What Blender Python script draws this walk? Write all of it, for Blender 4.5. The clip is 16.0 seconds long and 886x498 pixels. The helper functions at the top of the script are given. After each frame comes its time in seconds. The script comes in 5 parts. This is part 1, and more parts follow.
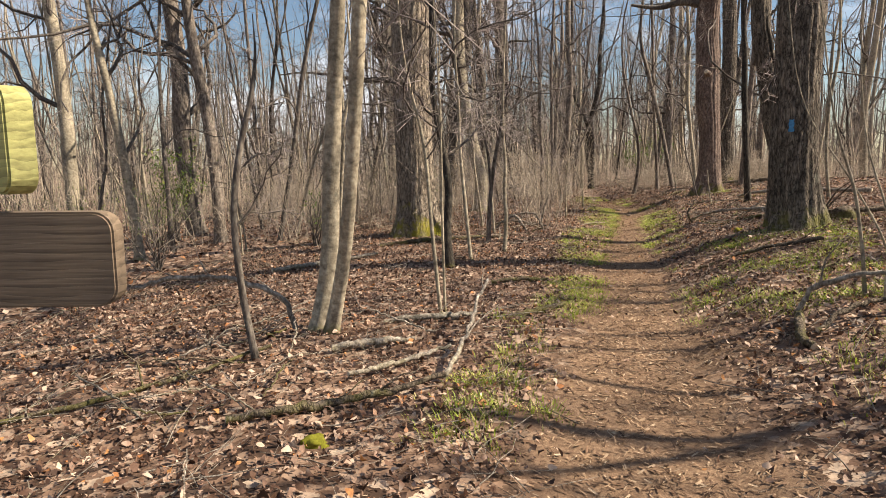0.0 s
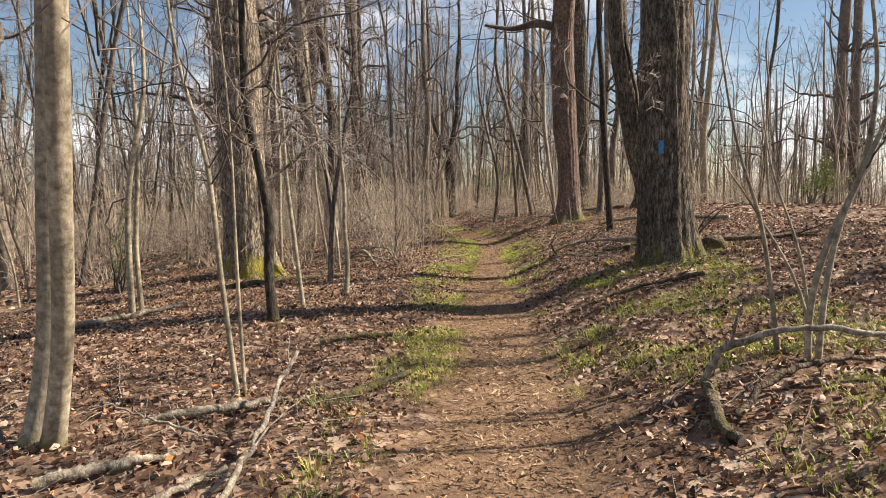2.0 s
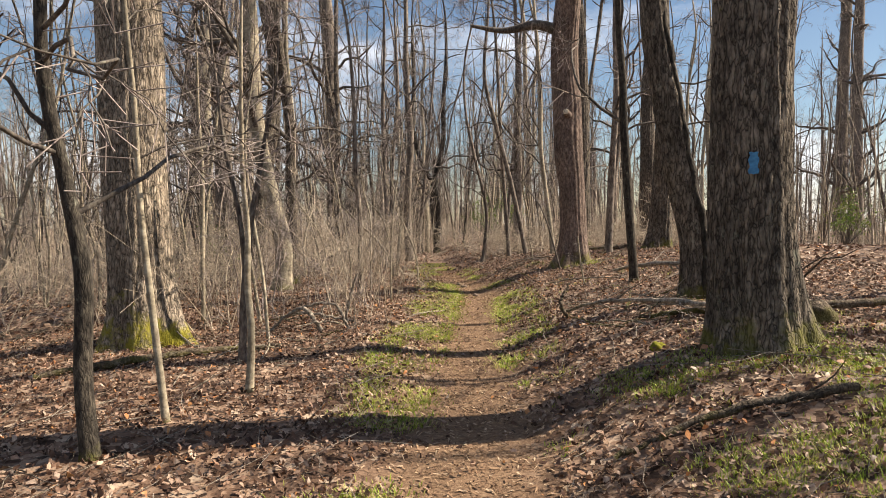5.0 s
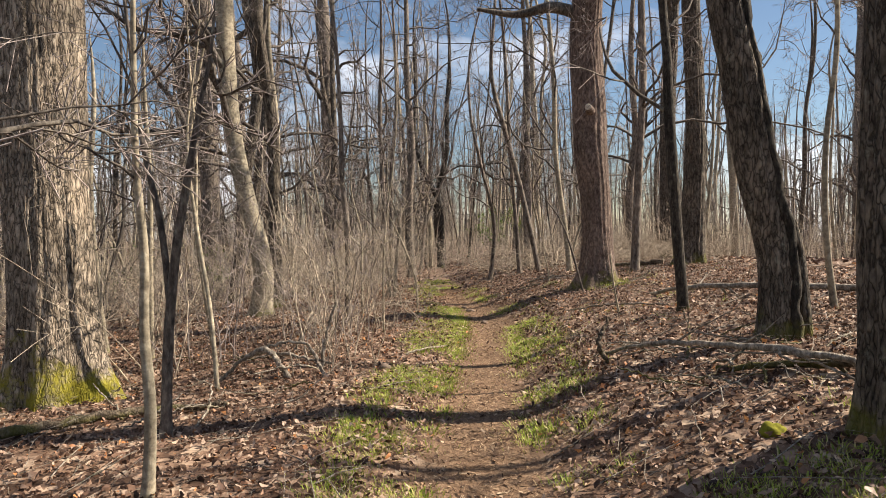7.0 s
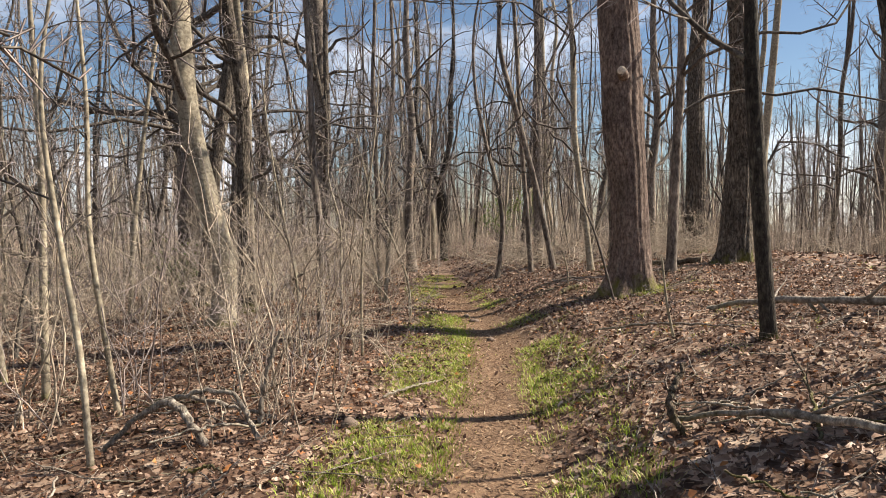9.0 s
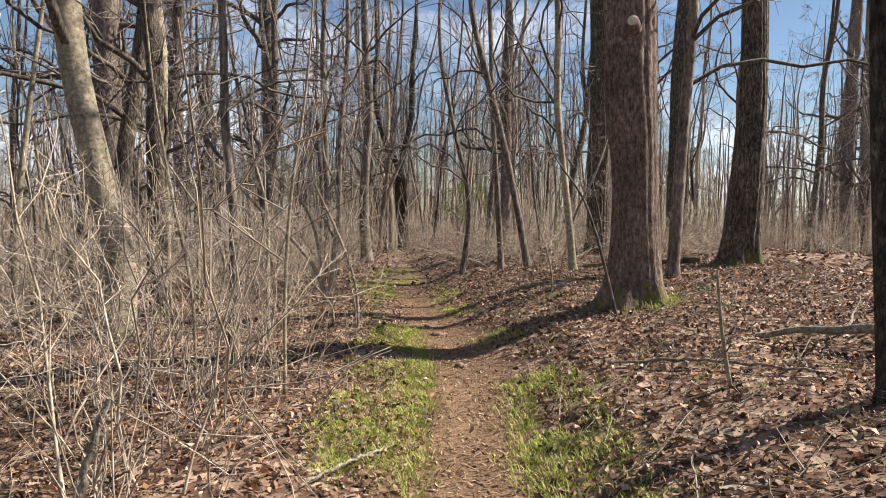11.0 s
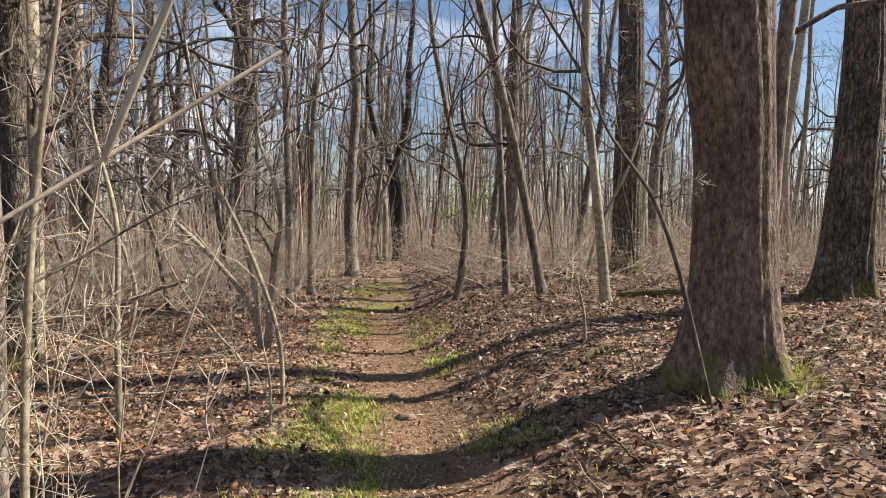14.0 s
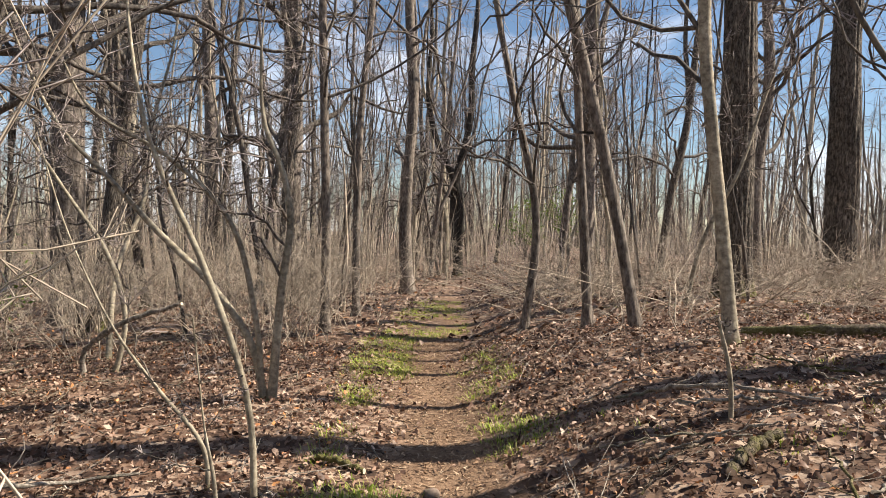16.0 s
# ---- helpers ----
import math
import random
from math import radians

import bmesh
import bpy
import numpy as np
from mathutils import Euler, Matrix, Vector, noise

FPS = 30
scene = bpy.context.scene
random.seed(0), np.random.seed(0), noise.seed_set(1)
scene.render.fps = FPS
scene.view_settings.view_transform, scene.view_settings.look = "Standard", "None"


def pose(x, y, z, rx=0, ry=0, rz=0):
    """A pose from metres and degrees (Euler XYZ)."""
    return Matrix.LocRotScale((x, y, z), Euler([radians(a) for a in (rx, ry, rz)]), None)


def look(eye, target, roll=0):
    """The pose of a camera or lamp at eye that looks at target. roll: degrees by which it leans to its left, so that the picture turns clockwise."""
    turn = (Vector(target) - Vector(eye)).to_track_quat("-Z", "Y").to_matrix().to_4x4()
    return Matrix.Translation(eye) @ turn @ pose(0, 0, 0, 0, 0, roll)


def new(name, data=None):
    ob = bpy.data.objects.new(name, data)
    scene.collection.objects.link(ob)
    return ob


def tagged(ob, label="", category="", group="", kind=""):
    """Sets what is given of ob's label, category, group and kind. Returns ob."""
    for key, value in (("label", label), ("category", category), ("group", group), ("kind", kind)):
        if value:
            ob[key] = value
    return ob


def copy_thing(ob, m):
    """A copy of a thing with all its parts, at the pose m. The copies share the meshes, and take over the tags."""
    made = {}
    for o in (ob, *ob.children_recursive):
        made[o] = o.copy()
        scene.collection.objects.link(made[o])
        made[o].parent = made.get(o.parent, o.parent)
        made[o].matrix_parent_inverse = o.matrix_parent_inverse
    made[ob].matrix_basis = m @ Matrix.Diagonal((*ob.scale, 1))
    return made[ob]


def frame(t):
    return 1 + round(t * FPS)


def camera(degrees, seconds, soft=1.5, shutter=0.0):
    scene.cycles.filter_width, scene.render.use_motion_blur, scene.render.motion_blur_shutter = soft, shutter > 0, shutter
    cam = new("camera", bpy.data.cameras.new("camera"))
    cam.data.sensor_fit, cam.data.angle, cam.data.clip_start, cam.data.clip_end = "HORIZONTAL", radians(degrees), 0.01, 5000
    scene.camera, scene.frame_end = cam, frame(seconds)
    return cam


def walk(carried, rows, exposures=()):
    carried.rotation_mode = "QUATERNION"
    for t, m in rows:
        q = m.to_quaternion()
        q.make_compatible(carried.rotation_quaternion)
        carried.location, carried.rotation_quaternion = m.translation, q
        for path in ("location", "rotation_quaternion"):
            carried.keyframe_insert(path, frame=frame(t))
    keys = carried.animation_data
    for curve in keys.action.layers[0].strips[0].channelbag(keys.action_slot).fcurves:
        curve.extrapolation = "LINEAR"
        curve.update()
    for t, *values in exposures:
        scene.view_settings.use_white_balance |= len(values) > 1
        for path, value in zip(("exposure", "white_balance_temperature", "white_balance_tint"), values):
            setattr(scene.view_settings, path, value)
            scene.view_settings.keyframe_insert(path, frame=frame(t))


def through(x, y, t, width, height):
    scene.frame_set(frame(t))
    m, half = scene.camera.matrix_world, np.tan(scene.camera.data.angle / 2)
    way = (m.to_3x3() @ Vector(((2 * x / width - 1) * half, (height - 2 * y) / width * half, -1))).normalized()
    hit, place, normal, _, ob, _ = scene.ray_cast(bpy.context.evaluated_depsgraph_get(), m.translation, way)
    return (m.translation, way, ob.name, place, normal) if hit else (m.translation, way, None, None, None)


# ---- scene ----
cam = camera(66.0, 16.0, 0.95)
PATH = [
    (0, (0.612, 1.764, 1.474), (0.163, 3.695, 1.207), -0.7),
    (0.5, (0.573, 2.06, 1.437), (0.204, 4.011, 1.194), -1.0),
    (1, (0.59, 2.478, 1.399), (0.317, 4.447, 1.181), -1.1),
    (1.5, (0.678, 2.89, 1.447), (0.511, 4.873, 1.25), -1.1),
    (2, (0.702, 3.368, 1.432), (0.639, 5.358, 1.244), -0.9),
    (2.5, (0.789, 3.858, 1.423), (0.794, 5.85, 1.245), -0.7),
    (3, (0.782, 4.353, 1.447), (0.82, 6.346, 1.282), -0.4),
    (3.5, (0.797, 4.842, 1.459), (0.835, 6.836, 1.308), -0.3),
    (4, (0.813, 5.36, 1.472), (0.832, 7.355, 1.341), -0.3),
    (4.2, (0.827, 5.553, 1.447), (0.827, 7.55, 1.327), -0.4),
    (6.3, (0.855, 7.473, 1.487), (0.818, 9.471, 1.414), -0.4),
    (6.5, (0.807, 7.625, 1.471), (0.772, 9.624, 1.405), -0.4),
    (7, (0.859, 8.15, 1.47), (0.817, 10.149, 1.413), -0.7),
    (7.5, (0.895, 8.687, 1.482), (0.846, 10.685, 1.423), -0.9),
    (8, (0.93, 9.229, 1.475), (0.869, 11.227, 1.412), -0.9),
    (8.5, (0.929, 9.756, 1.518), (0.861, 11.753, 1.443), -0.8),
    (10.8, (0.889, 11.964, 1.521), (0.94, 13.96, 1.397), 0.6),
    (11, (0.884, 12.204, 1.535), (0.947, 14.199, 1.408), 0.6),
    (11.5, (0.922, 12.698, 1.552), (1.01, 14.693, 1.441), 0.7),
    (12, (0.94, 13.162, 1.555), (1.04, 15.157, 1.457), 0.9),
    (12.5, (0.988, 13.651, 1.55), (1.089, 15.646, 1.453), 1.0),
    (13, (1.074, 14.122, 1.561), (1.169, 16.117, 1.456), 1.2),
    (13.5, (1.116, 14.608, 1.549), (1.198, 16.603, 1.436), 1.0),
    (14, (1.2, 15.103, 1.545), (1.25, 17.1, 1.435), 0.9),
    (14.5, (1.203, 15.582, 1.54), (1.213, 17.579, 1.437), 0.7),
    (15, (1.233, 16.067, 1.513), (1.193, 18.065, 1.421), 0.6),
    (15.5, (1.228, 16.555, 1.473), (1.134, 18.551, 1.392), 1.0),
    (16, (1.243, 17.021, 1.473), (1.105, 19.015, 1.401), 1.2),
]
walk(cam, [(t, look(eye, target, roll)) for t, eye, target, roll in PATH], [(0, 1.16, 6900, 11), (4, 1.18, 6950, 11), (8, 1.12, 6600, 10), (12, 1.14, 6400, 10), (16, 1.24, 6400, 10)])

# ---- light ----
SUN_AZ, SUN_EL = 10.5, 42.0          # degrees: azimuth from +x towards +y, elevation
world = bpy.data.worlds.new("sky_world")
scene.world = world
world.use_nodes = True
wn, wl = world.node_tree.nodes, world.node_tree.links
wn.clear()
sky = wn.new("ShaderNodeTexSky")
sky.sky_type, sky.sun_disc = "NISHITA", False
sky.sun_elevation, sky.sun_rotation = radians(SUN_EL), radians(90 - SUN_AZ)
sky.air_density, sky.dust_density, sky.ozone_density = 1.0, 0.2, 2.5
coord = wn.new("ShaderNodeTexCoord")
squash = wn.new("ShaderNodeMapping")
squash.inputs["Scale"].default_value = (1.6, 1.6, 4.0)
cloud = wn.new("ShaderNodeTexNoise")
cloud.inputs["Scale"].default_value, cloud.inputs["Detail"].default_value, cloud.inputs["Roughness"].default_value = 1.7, 7.0, 0.58
cramp = wn.new("ShaderNodeValToRGB")
cramp.color_ramp.elements[0].position, cramp.color_ramp.elements[1].position = 0.49, 0.72
cmix = wn.new("ShaderNodeMixRGB")
cmix.inputs["Color2"].default_value = (11.5, 11.8, 12.8, 1)
sky_out, bg = wn.new("ShaderNodeOutputWorld"), wn.new("ShaderNodeBackground")
bg.inputs["Strength"].default_value = 0.051
wl.new(coord.outputs["Generated"], squash.inputs["Vector"])
wl.new(squash.outputs["Vector"], cloud.inputs["Vector"])
wl.new(cloud.outputs["Fac"], cramp.inputs["Fac"])
wl.new(cramp.outputs["Color"], cmix.inputs["Fac"])
wl.new(sky.outputs["Color"], cmix.inputs["Color1"])
wl.new(cmix.outputs["Color"], bg.inputs["Color"])
wl.new(bg.outputs["Background"], sky_out.inputs["Surface"])

sun = new("sun", bpy.data.lights.new("sun", "SUN"))
sun.data.energy, sun.data.angle, sun.data.color = 5.0, radians(0.55), (1.0, 0.875, 0.715)
sun_dir = Vector((math.cos(radians(SUN_AZ)) * math.cos(radians(SUN_EL)), math.sin(radians(SUN_AZ)) * math.cos(radians(SUN_EL)), math.sin(radians(SUN_EL))))
sun.matrix_world = look(sun_dir * 60, (0, 0, 0))


# ---- materials ----
def shader(name, rough=0.85):
    m = bpy.data.materials.new(name)
    m.use_nodes = True
    b = m.node_tree.nodes["Principled BSDF"]
    b.inputs["Roughness"].default_value = rough
    b.inputs["Specular IOR Level"].default_value = 0.25
    return m, m.node_tree.nodes, m.node_tree.links, b


def ramp(nodes, stops):
    r = nodes.new("ShaderNodeValToRGB")
    e = r.color_ramp.elements
    while len(e) < len(stops):
        e.new(0.5)
    for k, (p, c) in zip(e, stops):
        k.position, k.color = p, (*c, 1)
    return r


def mapped(nodes, links, scale, shift=True):
    """Object coordinates at a scale, shifted by each object's own random number."""
    c, m = nodes.new("ShaderNodeTexCoord"), nodes.new("ShaderNodeMapping")
    m.inputs["Scale"].default_value = scale
    links.new(c.outputs["Object"], m.inputs["Vector"])
    if shift:
        info, times = nodes.new("ShaderNodeObjectInfo"), nodes.new("ShaderNodeMath")
        times.operation = "MULTIPLY"
        times.inputs[1].default_value = 37.0
        links.new(info.outputs["Random"], times.inputs[0])
        links.new(times.outputs[0], m.inputs["Location"])
    return m


def noise_of(nodes, links, vec, scale, detail=6.0, rough=0.6):
    n = nodes.new("ShaderNodeTexNoise")
    n.inputs["Scale"].default_value, n.inputs["Detail"].default_value, n.inputs["Roughness"].default_value = scale, detail, rough
    links.new(vec, n.inputs["Vector"])
    return n


def blend(nodes, links, fac, a, b, how="MIX"):
    x = nodes.new("ShaderNodeMixRGB")
    x.blend_type = how
    for sock, v in (("Fac", fac), ("Color1", a), ("Color2", b)):
        if isinstance(v, (int, float)):
            x.inputs[sock].default_value = v
        elif isinstance(v, tuple):
            x.inputs[sock].default_value = (*v, 1)
        else:
            links.new(v, x.inputs[sock])
    return x


def bark(name, dark, mid, pale, grain=26.0, relief=0.5, moss=0.0, moss_top=0.7, squeeze=0.16, moss_col=(0.13, 0.13, 0.02)):
    m, n, l, b = shader(name, 0.9)
    fine = noise_of(n, l, mapped(n, l, (1, 1, squeeze * 2.4)).outputs[0], grain, 8.0, 0.62)
    broad = noise_of(n, l, mapped(n, l, (1, 1, 0.6)).outputs[0], 2.3, 5.0, 0.6)
    col = ramp(n, ((0.30, dark), (0.48, mid), (0.66, pale), (0.80, tuple(min(1, v * 1.15) for v in pale))))
    l.new(fine.outputs["Fac"], col.inputs["Fac"])
    patch = ramp(n, ((0.35, (0.62, 0.62, 0.60)), (0.68, (1.22, 1.2, 1.14))))
    l.new(broad.outputs["Fac"], patch.inputs["Fac"])
    out = blend(n, l, 1.0, col.outputs["Color"], patch.outputs["Color"], "MULTIPLY")
    crack = n.new("ShaderNodeTexVoronoi")
    crack.feature = "DISTANCE_TO_EDGE"
    crack.inputs["Scale"].default_value = grain * 1.25
    wave = noise_of(n, l, mapped(n, l, (1, 1, 0.5)).outputs[0], 9.0, 3.0, 0.6)
    bent = blend(n, l, 0.11, mapped(n, l, (1, 1, squeeze * 1.1)).outputs[0], wave.outputs["Color"], "ADD")
    l.new(bent.outputs["Color"], crack.inputs["Vector"])
    split = ramp(n, ((0.015, (1 - 0.72 * relief,) * 3), (0.10, (1 - 0.2 * relief,) * 3), (0.28, (1, 1, 1))))
    l.new(crack.outputs["Distance"], split.inputs["Fac"])
    out = blend(n, l, 1.0, out.outputs["Color"], split.outputs["Color"], "MULTIPLY")
    lich = noise_of(n, l, mapped(n, l, (1, 1, 0.7)).outputs[0], 11.0, 7.0, 0.7)
    spots = ramp(n, ((0.60, (0, 0, 0)), (0.70, (0.55, 0.55, 0.55))))
    l.new(lich.outputs["Fac"], spots.inputs["Fac"])
    out = blend(n, l, spots.outputs["Color"], out.outputs["Color"], (0.30, 0.31, 0.25))
    if moss:
        c, sep = n.new("ShaderNodeTexCoord"), n.new("ShaderNodeSeparateXYZ")
        l.new(c.outputs["Object"], sep.inputs[0])
        h = n.new("ShaderNodeMapRange")
        h.inputs["From Min"].default_value, h.inputs["From Max"].default_value = moss_top, 0.0
        h.inputs["To Min"].default_value, h.inputs["To Max"].default_value = -0.12, 0.16
        l.new(sep.outputs["Z"], h.inputs["Value"])
        add = n.new("ShaderNodeMath")
        l.new(h.outputs[0], add.inputs[0])
        mn = noise_of(n, l, c.outputs["Object"], 3.2, 8.0, 0.72)
        l.new(mn.outputs["Fac"], add.inputs[1])
        mr = ramp(n, ((0.54, (0, 0, 0)), (0.68, (moss, moss, moss))))
        l.new(add.outputs[0], mr.inputs["Fac"])
        out = blend(n, l, mr.outputs["Color"], out.outputs["Color"], moss_col)
    l.new(out.outputs["Color"], b.inputs["Base Color"])
    bump = n.new("ShaderNodeBump")
    bump.inputs["Strength"].default_value, bump.inputs["Distance"].default_value = relief, 0.03
    tall = blend(n, l, 0.85, fine.outputs["Fac"], split.outputs["Color"], "MULTIPLY")
    l.new(tall.outputs["Color"], bump.inputs["Height"])
    l.new(bump.outputs["Normal"], b.inputs["Normal"])
    return m


oak_bark = bark("oak_bark", (0.0389, 0.0322, 0.027), (0.159, 0.135, 0.115), (0.309, 0.27, 0.229), 24, 1.0, 0.7, 0.5)
mossy_bark = bark("mossy_oak_bark", (0.09, 0.073, 0.058), (0.31, 0.26, 0.213), (0.56, 0.485, 0.41), 24, 1.0, 1.0, 0.8, moss_col=(0.24, 0.22, 0.025))
red_bark = bark("reddish_oak_bark", (0.0628, 0.0416, 0.035), (0.184, 0.135, 0.119), (0.32, 0.25, 0.216), 26, 0.6, 0.8, 0.5, 0.22)
dark_bark = bark("dark_bark", (0.0143, 0.0126, 0.0112), (0.0504, 0.044, 0.0388), (0.117, 0.104, 0.0864), 34, 0.6, 0.4, 0.25)
smooth_bark = bark("smooth_grey_bark", (0.146, 0.125, 0.101), (0.315, 0.278, 0.218), (0.473, 0.432, 0.35), 18, 0.25, 0.5, 0.2, 0.5)
wood_bark = bark("woodland_bark", (0.055, 0.0448, 0.0401), (0.18, 0.152, 0.134), (0.345, 0.304, 0.27), 22, 0.5)
limb_bark = bark("limb_bark", (0.0372, 0.0325, 0.0277), (0.107, 0.0922, 0.0848), (0.215, 0.194, 0.17), 30, 0.3)
twig_bark = bark("twig_bark", (0.151, 0.127, 0.129), (0.289, 0.247, 0.246), (0.471, 0.421, 0.406), 20, 0.1)
brush_bark = bark("brush_bark", (0.212, 0.176, 0.145), (0.407, 0.346, 0.286), (0.637, 0.565, 0.473), 20, 0.1)
dead_wood = bark("weathered_dead_wood", (0.103, 0.0902, 0.0747), (0.268, 0.236, 0.205), (0.512, 0.47, 0.422), 28, 0.5, 0.25, 0.2, 0.3)
rotten_wood = bark("rotten_dark_wood", (0.0314, 0.0241, 0.02), (0.107, 0.0851, 0.0647), (0.233, 0.19, 0.151), 26, 0.7, 0.5, 0.3, 0.4)


def leaf_matter(name, stops, rough=0.65, through=0.15):
    m, n, l, b = shader(name, rough)
    g = n.new("ShaderNodeNewGeometry")
    r = ramp(n, stops)
    l.new(g.outputs["Random Per Island"], r.inputs["Fac"])
    c = n.new("ShaderNodeTexCoord")
    v = noise_of(n, l, c.outputs["Object"], 60.0, 3.0)
    tone = ramp(n, ((0.3, (0.7, 0.68, 0.66)), (0.7, (1.15, 1.13, 1.1))))
    l.new(v.outputs["Fac"], tone.inputs["Fac"])
    x = blend(n, l, 1.0, r.outputs["Color"], tone.outputs["Color"], "MULTIPLY")
    l.new(x.outputs["Color"], b.inputs["Base Color"])
    if through:
        t, mix, o = n.new("ShaderNodeBsdfTranslucent"), n.new("ShaderNodeMixShader"), n["Material Output"]
        mix.inputs[0].default_value = through
        l.new(x.outputs["Color"], t.inputs["Color"])
        l.new(b.outputs[0], mix.inputs[1])
        l.new(t.outputs[0], mix.inputs[2])
        l.new(mix.outputs[0], o.inputs["Surface"])
    return m


leaf_mat = leaf_matter("dead_leaves", ((0.0, (0.035, 0.02, 0.015)), (0.3, (0.11, 0.062, 0.043)), (0.55, (0.21, 0.13, 0.095)), (0.78, (0.34, 0.235, 0.18)), (0.93, (0.56, 0.44, 0.355)), (0.97, (0.42, 0.18, 0.075)), (1.0, (0.50, 0.26, 0.11))), 0.5, 0.12)
chip_mat = leaf_matter("leaf_crumbs", ((0.0, (0.07, 0.042, 0.028)), (0.4, (0.20, 0.125, 0.08)), (0.8, (0.36, 0.25, 0.16)), (1.0, (0.50, 0.40, 0.29))), 0.8, 0)
grass_mat = leaf_matter("grass_blades", ((0.0, (0.16, 0.25, 0.03)), (0.4, (0.31, 0.42, 0.055)), (0.68, (0.46, 0.50, 0.11)), (0.84, (0.50, 0.47, 0.22)), (1.0, (0.58, 0.48, 0.30))), 0.5, 0.3)
needle_mat = leaf_matter("green_leaves", ((0.0, (0.05, 0.10, 0.02)), (0.6, (0.12, 0.20, 0.03)), (1.0, (0.25, 0.30, 0.06))), 0.5, 0.25)
moss_mat = leaf_matter("moss", ((0.0, (0.10, 0.12, 0.01)), (1.0, (0.28, 0.27, 0.03))), 0.9, 0.1)


def ground_matter():
    m, n, l, b = shader("woodland_floor", 0.9)
    c = n.new("ShaderNodeTexCoord")
    p = c.outputs["Object"]
    trail = n.new("ShaderNodeAttribute")
    trail.attribute_name = "trail"
    v = n.new("ShaderNodeTexVoronoi")
    v.inputs["Scale"].default_value, v.inputs["Randomness"].default_value = 13.0, 1.0
    wob = noise_of(n, l, p, 9.0, 3.0)
    warp = blend(n, l, 0.12, p, wob.outputs["Color"], "ADD")
    l.new(warp.outputs["Color"], v.inputs["Vector"])
    sep = n.new("ShaderNodeSeparateColor")
    l.new(v.outputs["Color"], sep.inputs[0])
    leaf = ramp(n, ((0.0, (0.04, 0.024, 0.017)), (0.35, (0.11, 0.067, 0.047)), (0.65, (0.20, 0.133, 0.097)), (0.88, (0.30, 0.22, 0.168)), (1.0, (0.42, 0.34, 0.27))))
    l.new(sep.outputs[0], leaf.inputs["Fac"])
    dirt_n = noise_of(n, l, p, 38.0, 8.0, 0.75)
    dirt = ramp(n, ((0.3, (0.10, 0.062, 0.04)), (0.5, (0.20, 0.13, 0.085)), (0.7, (0.33, 0.235, 0.155))))
    l.new(dirt_n.outputs["Fac"], dirt.inputs["Fac"])
    broad = noise_of(n, l, p, 1.1, 5.0, 0.6)
    tone = ramp(n, ((0.3, (0.66, 0.64, 0.62)), (0.7, (1.22, 1.2, 1.16))))
    l.new(broad.outputs["Fac"], tone.inputs["Fac"])
    both = blend(n, l, trail.outputs["Fac"], leaf.outputs["Color"], dirt.outputs["Color"])
    out = blend(n, l, 1.0, both.outputs["Color"], tone.outputs["Color"], "MULTIPLY")
    l.new(out.outputs["Color"], b.inputs["Base Color"])
    bump = n.new("ShaderNodeBump")
    bump.inputs["Strength"].default_value, bump.inputs["Distance"].default_value = 0.6, 0.03
    hgt = blend(n, l, trail.outputs["Fac"], v.outputs["Distance"], dirt_n.outputs["Fac"])
    l.new(hgt.outputs["Color"], bump.inputs["Height"])
    l.new(bump.outputs["Normal"], b.inputs["Normal"])
    return m


def plank_matter(name, tint):
    m, n, l, b = shader(name, 0.75)
    vein = n.new("ShaderNodeTexWave")
    vein.bands_direction, vein.wave_profile = "Z", "SAW"
    vein.inputs["Scale"].default_value, vein.inputs["Distortion"].default_value = 24.0, 9.0
    vein.inputs["Detail"].default_value, vein.inputs["Detail Scale"].default_value = 3.0, 0.7
    l.new(mapped(n, l, (0.22, 1, 1), False).outputs[0], vein.inputs["Vector"])
    streak = noise_of(n, l, mapped(n, l, (0.5, 6, 14), False).outputs[0], 9.0, 5.0, 0.55)
    w = blend(n, l, 0.22, streak.outputs["Fac"], vein.outputs["Fac"])
    s = noise_of(n, l, mapped(n, l, (1, 1, 1), False).outputs[0], 7.0, 5.0)
    r = ramp(n, ((0.3, tuple(0.6 * v for v in tint)), (0.5, tint), (0.72, tuple(1.4 * v for v in tint))))
    l.new(w.outputs["Color"], r.inputs["Fac"])
    t = ramp(n, ((0.3, (0.7, 0.7, 0.72)), (0.7, (1.15, 1.12, 1.05))))
    l.new(s.outputs["Fac"], t.inputs["Fac"])
    x = blend(n, l, 1.0, r.outputs["Color"], t.outputs["Color"], "MULTIPLY")
    l.new(x.outputs["Color"], b.inputs["Base Color"])
    bump = n.new("ShaderNodeBump")
    bump.inputs["Strength"].default_value, bump.inputs["Distance"].default_value = 0.35, 0.004
    l.new(w.outputs["Color"], bump.inputs["Height"])
    l.new(bump.outputs["Normal"], b.inputs["Normal"])
    return m


def plain_matter(name, colour, rough, scale=30.0, spread=0.3):
    m, n, l, b = shader(name, rough)
    s = noise_of(n, l, mapped(n, l, (1, 1, 1)).outputs[0], scale, 6.0)
    r = ramp(n, ((0.3, tuple(v * (1 - spread) for v in colour)), (0.7, tuple(v * (1 + spread) for v in colour))))
    l.new(s.outputs["Fac"], r.inputs["Fac"])
    l.new(r.outputs["Color"], b.inputs["Base Color"])
    return m


